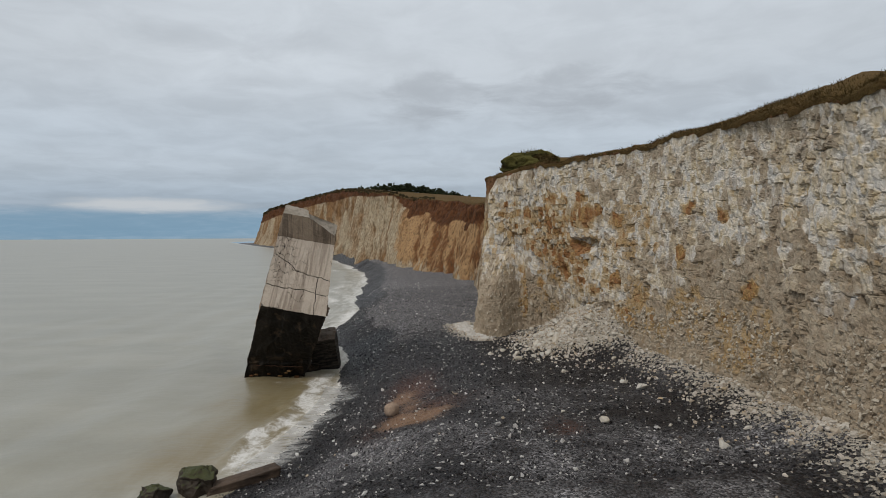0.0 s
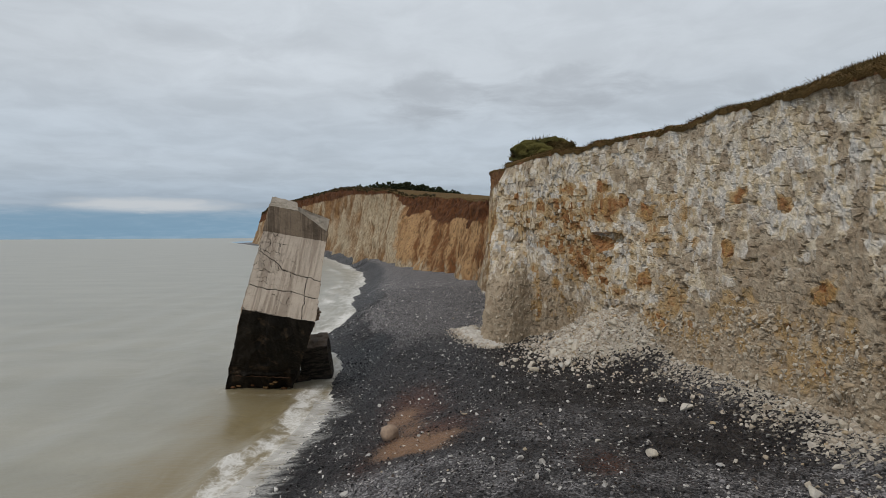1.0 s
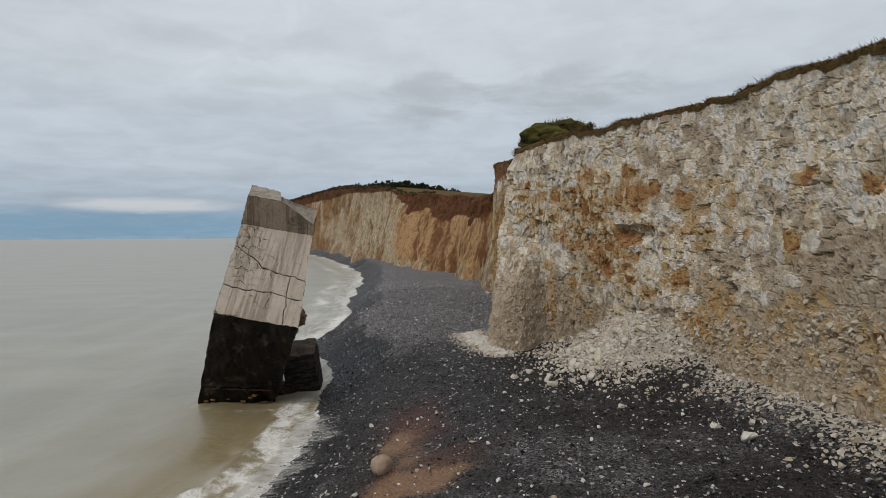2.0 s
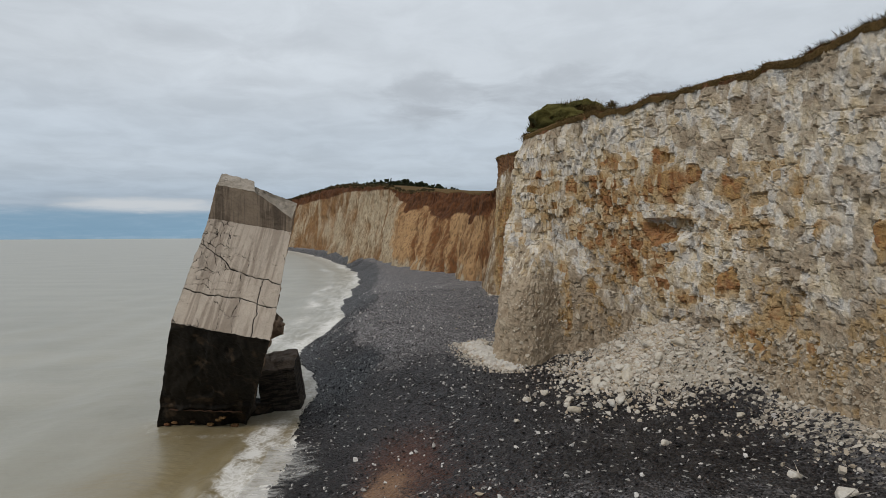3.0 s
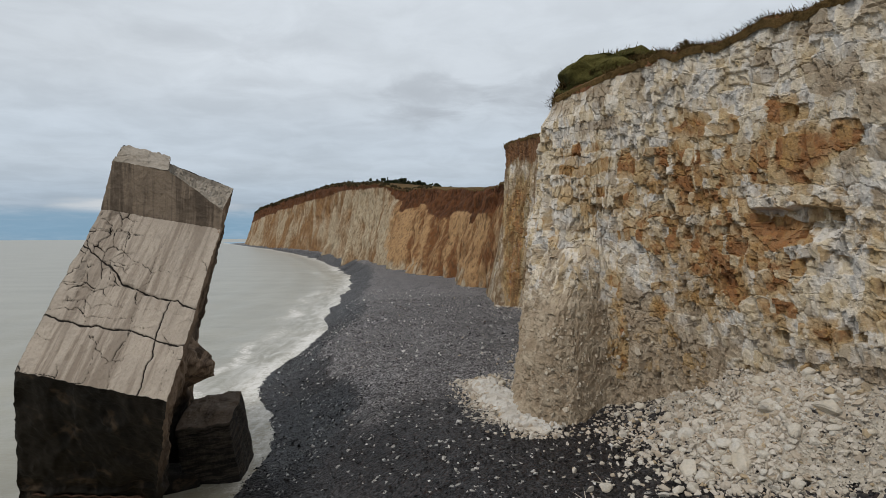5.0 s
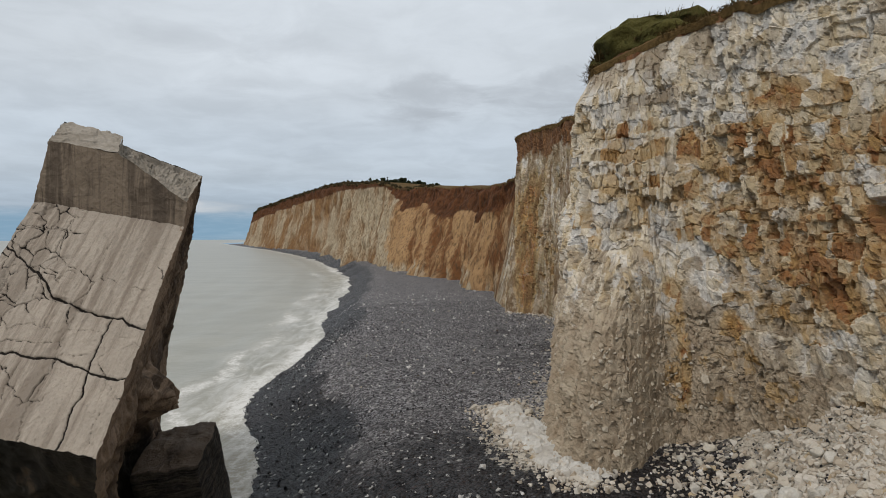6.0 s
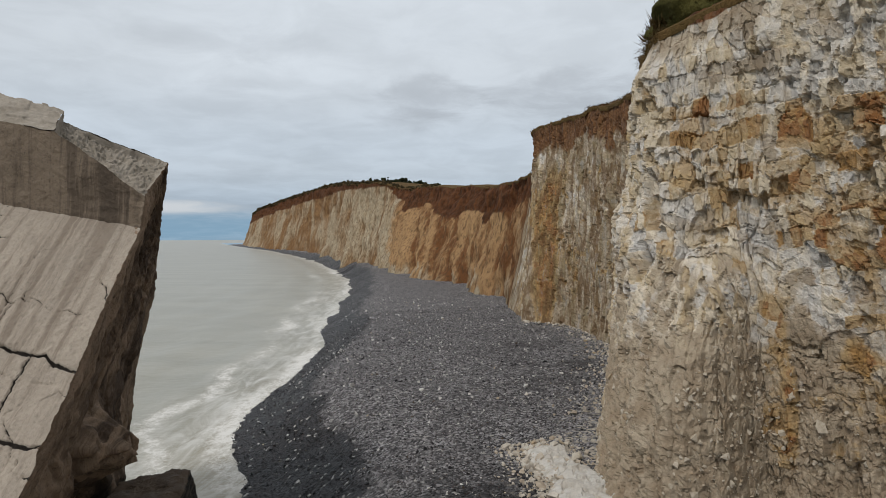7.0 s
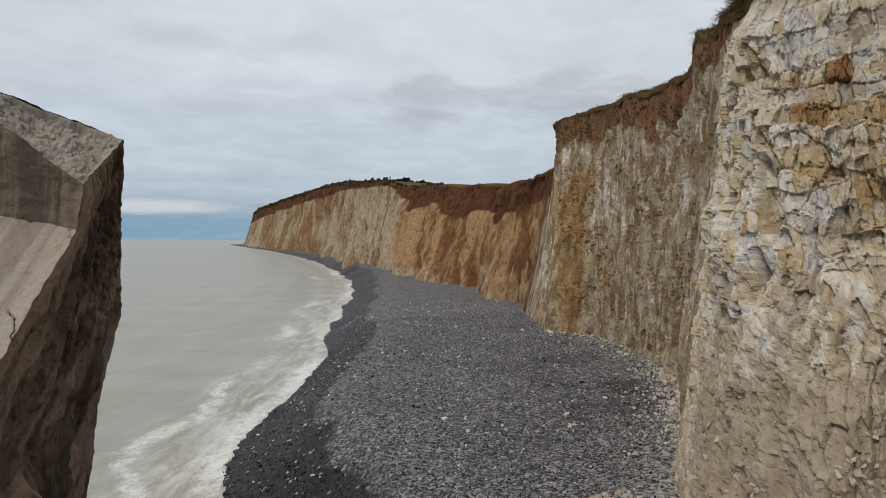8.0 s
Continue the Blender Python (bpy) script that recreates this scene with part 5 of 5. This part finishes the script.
# ---------------------------------------------------------------- fallen chalk
def hull_shape(rng, points=11):
    bm = bmesh.new()
    for _ in range(points):
        q = rng.normal(size=3)
        q /= np.linalg.norm(q)
        bm.verts.new(Vector(q * rng.uniform(0.75, 1.0)))
    res = bmesh.ops.convex_hull(bm, input=bm.verts)
    bmesh.ops.delete(bm, geom=[g for g in res["geom_interior"] if isinstance(g, bmesh.types.BMVert)], context="VERTS")
    bm.verts.index_update()
    v = np.array([x.co[:] for x in bm.verts])
    f = [[x.index for x in face.verts] for face in bm.faces]
    bm.free()
    return v, f


def scatter(name, shapes, places, sizes, squash, mat, label, category, rng, extra=None, shade=False, tilt=1.0):
    """Uncounted pieces as one mesh."""
    verts, faces, at = [], [], 0
    attr = {k: [] for k in (extra or {})}
    for i, (p, s_) in enumerate(zip(places, sizes)):
        v, f = shapes[rng.integers(len(shapes))]
        k = np.array([rng.uniform(0.75, 1.3), rng.uniform(0.65, 1.1), rng.uniform(*squash)]) * s_ / 2
        a = rng.uniform(0, 6.28)
        tx, ty = rng.normal(size=2) * 0.35 * tilt
        rot = np.array(Euler((tx, ty, a)).to_matrix())
        verts.append((v * k) @ rot.T + p)
        faces += [[j + at for j in face] for face in f]
        at += len(v)
        for key in attr:
            attr[key] += [extra[key][i]] * len(v)
    ob = new(name, mesh_from(name, np.vstack(verts), faces, mat, attr, shade=shade))
    return tagged(ob, label, category, kind="stuff")


rng = np.random.default_rng(4)
HULLS = [hull_shape(rng) for _ in range(14)]
PEBBLES = [hull_shape(rng, 8) for _ in range(8)]


def rubble_places(count, reach):
    """Where chalk lies: thick on the heap, thinning out away from the cliff."""
    out = []
    while len(out) < count:
        kind = rng.uniform()
        if kind < 0.46:
            a, r = rng.uniform(0, 6.28), abs(rng.normal()) * 0.5
            x, y = 9.0 + 3.9 * r * math.cos(a), 39.9 + 4.0 * r * math.sin(a)
        elif kind < 0.78:
            y = 8 + 29 * rng.uniform() ** 1.15
            x = float(np.interp(y, *foot_by_y())) + 0.3 - abs(rng.exponential(0.85)) * reach
            if rng.uniform() > 0.15 + 0.85 * math.sin(y * 0.9) ** 2 * (0.6 + 0.4 * math.sin(y * 2.3)):
                continue
        elif kind < 0.86:
            y = rng.uniform(43.3, 51.6)
            x = float(np.interp(y, [43, 44.5, 47, 49, 51.5], [3.3, 2.7, 1.7, 1.3, 1.0])) + rng.normal() * 0.55
        elif kind < 0.885:
            x, y = rng.normal(6.5, 1.0), rng.normal(43.4, 1.3)
        else:
            if rng.uniform() < 0.5:
                continue
            y = rng.uniform(54, 78) if rng.uniform() < 0.4 else rng.normal(60, 2.5)
            x = float(np.interp(y, *foot_by_y())) + 0.2 - abs(rng.exponential(0.55)) * reach
        if cliff_gap(np.array([x]), np.array([y]))[0] < -0.6 or x < -6:
            continue
        out.append((x, y))
    return np.array(out)


def build_rubble():
    xy = rubble_places(17000, 1.0)
    z = beach_z(xy[:, 0], xy[:, 1])
    size = np.clip(rng.lognormal(-2.1, 0.5, len(xy)), 0.05, 0.40)
    scatter("chalk_rubble", HULLS, np.column_stack([xy, z + size * 0.15]), size, (0.5, 0.95), RUBBLE, "small white chalk rubble along the cliff foot", "rubble", rng)
    xy = np.column_stack([rng.uniform(-13, 12, 4200), 17 + 85 * rng.uniform(size=4200) ** 1.1])
    keep = inland(xy[:, 0], xy[:, 1]) > 1.0
    xy = xy[keep & (cliff_gap(xy[:, 0], xy[:, 1]) > 0.5)]
    size = np.clip(rng.lognormal(-2.35, 0.5, len(xy)), 0.05, 0.34)
    scatter("chalk_pebbles", HULLS, np.column_stack([xy, beach_z(xy[:, 0], xy[:, 1]) + size * 0.2]), size, (0.45, 0.85), WHITE_STONE, "scattered white chalk stones on dark shingle", "stones", rng)


build_rubble()


def build_ledge():
    """The flat remnant of white chalk at the buttress's foot."""
    xs, ys = np.arange(-0.6, 4.2, 0.05), np.arange(42.8, 52.2, 0.05)
    X, Y = np.meshgrid(xs, ys)
    middle = np.interp(Y, [43, 44.5, 47, 49, 51.5], [3.3, 2.9, 1.9, 1.5, 1.2])
    half = np.interp(Y, [43.2, 44.2, 45.5, 47, 49, 50.5, 51.6], [0.0, 1.2, 1.25, 1.1, 1.0, 0.8, 0.0])
    inside = half - np.abs(X - middle) + 0.35 * fbm(X / 0.8, Y / 0.8, 301, 4)
    r1, r2, r3, dx, dy, gap = cells(X / 0.34 + 0.6 * fbm(X, Y, 303, 3), Y / 0.42, 305)
    high = 0.27 * smooth(0.0, 0.45, inside) + 0.12 * smooth(0.2, 1.0, inside)
    high = high + smooth(0.0, 0.3, inside) * (0.12 * (r1 - 0.5) + 0.16 * (r2 - 0.5) * dx + 0.16 * (r3 - 0.5) * dy - 0.10 * (1 - smooth(0, 0.16, gap)) + 0.06 * fbm(X / 0.3, Y / 0.3, 307, 3))
    Z = beach_z(X, Y) - 0.22 + high
    ob = new("chalk_ledge", mesh_from("chalk_ledge", np.stack([X, Y, Z], -1), grid_faces(len(ys), len(xs)), LEDGE, shade=False))
    tagged(ob, "flat broken ledge of white chalk at the cliff corner's foot", "rock ledge", kind="structure")


build_ledge()


def build_scree():
    own = np.random.default_rng(12)
    places, sizes = [], []
    for name, loose in SCREE:
        count = {"cliff_prow": 1900, "cliff_face": 3200}.get(name, 0)
        if not count or not len(loose):
            continue
        places.append(loose[own.integers(len(loose), size=count)])
        sizes.append(np.clip(own.lognormal(-2.45 if name == "cliff_prow" else -2.0, 0.5, count), 0.05, 0.45))
    p, size = np.vstack(places), np.concatenate(sizes)
    scatter("scree", HULLS, p, size, (0.5, 0.95), SCREE_STONE, "crumbled buff chalk lodged on the cliff's lower face", "rubble", own, tilt=2.0)


build_scree()


def build_blocks():
    meshes = []
    for i in range(10):
        v, f = hull_shape(rng, 15)
        bm = bmesh.new()
        vs = [bm.verts.new(Vector(q * (0.5, 0.42, 0.34))) for q in v]
        for face in f:
            bm.faces.new([vs[j] for j in face])
        bmesh.ops.bevel(bm, geom=list(bm.edges), offset=0.035, segments=1, affect="EDGES")
        me = bpy.data.meshes.new("chalk_block")
        bm.to_mesh(me)
        bm.free()
        me.materials.append(BLOCK)
        meshes.append(me)
    xy = np.vstack([rubble_places(150, 1.25), np.column_stack([rng.normal(7.6, 1.8, 130), rng.normal(38.9, 1.2, 130)])])
    for i, (x, y) in enumerate(xy):
        s_ = float(np.clip(rng.lognormal(-1.1, 0.42), 0.2, 0.9))
        ob = new("chalk_block", meshes[i % len(meshes)])
        ob.matrix_world = pose(x, y, ground_z(x, y) + 0.13 * s_, *(rng.normal(size=2) * 14), rng.uniform(0, 360)) @ Matrix.Diagonal((s_, s_, s_, 1))
        tagged(ob, "angular white chalk block fallen from the cliff", "rock", "fallen chalk blocks")
    for x, y, s_ in ((6.95, 22.9, 0.62), (5.55, 24.6, 0.3), (7.05, 32.5, 0.45), (9.6, 29.5, 0.5), (10.1, 28.0, 0.8), (4.05, 39.0, 0.6), (3.2, 38.2, 0.5)):
        ob = new("chalk_block", meshes[int(s_ * 100) % 10])
        ob.matrix_world = pose(x, y, ground_z(x, y) + 0.13 * s_, 5, 8, s_ * 700) @ Matrix.Diagonal((s_, s_, s_, 1))
        tagged(ob, "white chalk block lying alone on dark shingle", "rock", "fallen chalk blocks")


build_blocks()


def build_pebbles():
    n = 125000
    y = 17 + 73 * rng.uniform(size=n) ** 1.35
    x = rng.uniform(-13, 14, n)
    patch = np.clip(np.maximum(1.3 * sand_and_rust(x, y)[0], 0.8 * sand_and_rust(x, y)[1]), 0, 1)
    keep = (inland(x, y) > 0.25) & (cliff_gap(x, y) > 0.2) & (rng.uniform(size=n) > 0.93 * patch)
    x, y = x[keep], y[keep]
    d = inland(x, y)
    wet = wet_at(x, y)
    size = np.clip(rng.lognormal(-2.9, 0.48, len(x)), 0.03, 0.24)
    scatter("shingle_stones", PEBBLES, np.column_stack([x, y, beach_z(x, y) + size * 0.12]), size, (0.7, 1.0), PEBBLE, "loose dark flint pebbles of the beach", "pebbles", rng, {"wet": wet}, shade=False)


build_pebbles()


# ---------------------------------------------------------------- plants on the clifftop, far hill and wood
def build_grass():
    ym = np.interp(turf_s, ALONG, MIDLINE[:, 1])
    near = np.where((ym > 8) & (ym < 58))[0]
    mid = np.where((ym >= 58) & (ym < 130))[0]
    verts, faces = [], []
    for pool, count, tall in ((near, 48000, 0.11), (mid, 20000, 0.085)):
        pick = rng.choice(pool, count)
        off = rng.uniform(-0.22, 1.5, count)
        m = turf_mound[pick]
        rise = np.interp(off, [-0.25, -0.05, 0.35, 0.9, 1.7], [-0.1, 0.14, 0.35, 0.65, 1.0]) * m
        p = turf_rim[pick].copy()
        p[:, :2] -= turf_sea[pick] * off[:, None]
        p[:, 2] += rise - 0.06
        p[:, :2] += rng.normal(size=(count, 2)) * 0.08
        h = tall * np.clip(rng.lognormal(0, 0.5, count), 0.3, 2.4)
        lean = rng.normal(size=(count, 2)) * 0.35 + turf_sea[pick] * np.where(off < 0.1, 0.9, 0.1)[:, None]
        a = rng.uniform(0, 6.28, count)
        w_ = 0.008 + 0.05 * h
        side = np.column_stack([np.cos(a) * w_, np.sin(a) * w_, 0 * a])
        tip = p + np.column_stack([lean * h[:, None], h * np.where(off < 0.0, rng.uniform(-0.8, 0.8, count), 0.9)])
        k = sum(len(q) for q in verts)
        verts.append(np.stack([p - side, p + side, tip], 1).reshape(-1, 3))
        idx = k + np.arange(count) * 3
        faces += np.stack([idx, idx + 1, idx + 2], 1).tolist()
    ob = new("grass", mesh_from("grass", np.vstack(verts), faces, GRASS, shade=False))
    tagged(ob, "long dry grass and weeds on the cliff edge", "grass", kind="stuff")


build_grass()


def build_hummock():
    ob = new("grass_hummock", lump_mesh("grass_hummock", (5.3, 3.3, 2.2), GREEN_TURF, 21.0, detail=5, square=0.35, rough=0.34))
    ob.matrix_world = pose(7.3, 50.9, 16.65, 0, -4, -54)
    tagged(ob, "overhanging hummock of olive grass and weeds on the cliff corner", "grass", kind="structure")
    count = 11000
    d = rng.normal(size=(count, 3))
    d /= np.linalg.norm(d, axis=1)[:, None]
    d[:, 2] = np.abs(d[:, 2]) * 0.9 + 0.02
    p = d * (2.65, 1.66, 1.12) * (1 + 0.05 * rng.normal(size=(count, 1)))
    p = p @ np.array(Euler((0, radians(-4), radians(-54))).to_matrix()).T + (7.3, 50.9, 16.65)
    h = 0.17 * np.clip(rng.lognormal(0, 0.55, count), 0.3, 3)
    tip = p + d * (h * 0.6)[:, None] + np.column_stack([rng.normal(size=(count, 2)) * 0.05, h * rng.uniform(-0.4, 0.9, count)])
    a = rng.uniform(0, 6.28, count)
    side = np.column_stack([np.cos(a), np.sin(a), 0 * a]) * (0.01 + 0.06 * h)[:, None]
    v = np.stack([p - side, p + side, tip], 1).reshape(-1, 3)
    tagged(new("hummock_grass", mesh_from("hummock_grass", v, np.arange(count * 3).reshape(-1, 3), GRASS, shade=False)), "tufts of grass hanging from the cliff corner", "grass", kind="stuff")


build_hummock()


def build_shrub(x, y, z, size, count):
    root = tagged(new("shrub"), "small dark green shrub on the cliff edge", "shrub")
    root.location = (x, y, z)
    verts, faces, k = [], [], 0
    for i in range(7):
        a, lean = i * 0.9, rng.uniform(0.2, 0.7)
        tip = np.array((math.cos(a) * lean, math.sin(a) * lean, 1.0)) * size * rng.uniform(0.7, 1.1)
        for q in ((0.015, 0, 0), (-0.008, 0.013, 0), (-0.008, -0.013, 0)):
            verts += [np.array(q) + (0, 0, -0.3), tip + np.array(q) * 0.2]
        for e in range(3):
            f = (e + 1) % 3
            faces.append([k + 2 * e, k + 2 * f, k + 2 * f + 1, k + 2 * e + 1])
        k += 6
    part("stem", mesh_from("stem", np.array(verts), faces, SCRUB), root)
    verts, faces = [], []
    for i in range(count):
        d = rng.normal(size=3)
        d /= np.linalg.norm(d)
        c = d * size * rng.uniform(0.25, 0.95) * (1.1, 0.9, 0.7) + (0, 0, size * 0.55)
        u, v = rng.normal(size=3), rng.normal(size=3)
        u, v = u / np.linalg.norm(u) * 0.05, v / np.linalg.norm(v) * 0.035
        verts += [c - u, c - v, c + u, c + v]
        faces.append([4 * i, 4 * i + 1, 4 * i + 2, 4 * i + 3])
    leaf = part("leaves", mesh_from("leaves", np.array(verts), faces, GRASS, shade=False), root)
    leaf["kind"] = "stuff"
    return root


build_shrub(8.75, 45.6, 16.55, 0.40, 420)
build_shrub(8.0, 46.3, 16.5, 0.32, 300)
build_shrub(13.35, 33.0, 16.1, 0.25, 200)


def build_hill():
    xs, ys = np.linspace(-110, 160, 60), np.linspace(235, 520, 50)
    X, Y = np.meshgrid(xs, ys)
    ridge = 35.2 - 0.10 * (X + 45) * (X > -45) + 0.03 * (X + 45) * (X < -45)
    Z = 18 + (ridge - 18) * smooth(0, 1, (Y - 235) / 110) + 0.8 * fbm(X / 18, Y / 18, 261, 3)
    inland_x = np.interp(Y, LINE[:, 4][np.argsort(LINE[:, 4])], LINE[:, 3][np.argsort(LINE[:, 4])]) + 14
    faces = grid_faces(50, 60)
    faces = faces[(X > inland_x).ravel()[faces].all(1)]
    ob = new("hill", mesh_from("hill", np.stack([X, Y, Z], -1), faces, TURF))
    tagged(ob, "low olive hill behind the cliffs", "hill", kind="structure")
    places, sizes = [], []
    for _ in range(1100):
        x, y = rng.uniform(-58, 12), rng.uniform(352, 372)
        top = np.interp(x, [-58, -48, -38, -25, -10, 2, 12], [38.2, 40.2, 41.6, 41.6, 39.2, 36.6, 34.0]) + 0.5 * math.sin(x * 0.7) + 0.4 * math.sin(x * 1.9)
        places.append((x, y, top - 5.5 * rng.uniform(0, 1) ** 1.5 - 0.8))
        sizes.append(rng.uniform(1.4, 3.2))
    scatter("distant_wood", HULLS, np.array(places), sizes, (0.6, 1.0), WOOD, "dark distant trees on the hill", "trees", rng)
    ym = np.interp(turf_s, ALONG, MIDLINE[:, 1])
    pool = np.where((ym > 150) & (ym < 870))[0]
    pick = rng.choice(pool, 2600)
    far = np.interp(ym[pick], [150, 300, 860], [0.6, 1.3, 2.4])
    size = far * rng.lognormal(0, 0.4, len(pick))
    p = turf_rim[pick].copy()
    p[:, :2] -= turf_sea[pick] * (rng.uniform(-0.3, 2.0, len(pick)) * far)[:, None]
    p[:, 2] += rng.uniform(-0.5, 0.6, len(pick)) * far
    scatter("clifftop_scrub", HULLS, p, size, (0.5, 0.9), SCRUB, "dark scrub along the far cliff edge", "bushes", rng)


build_hill()
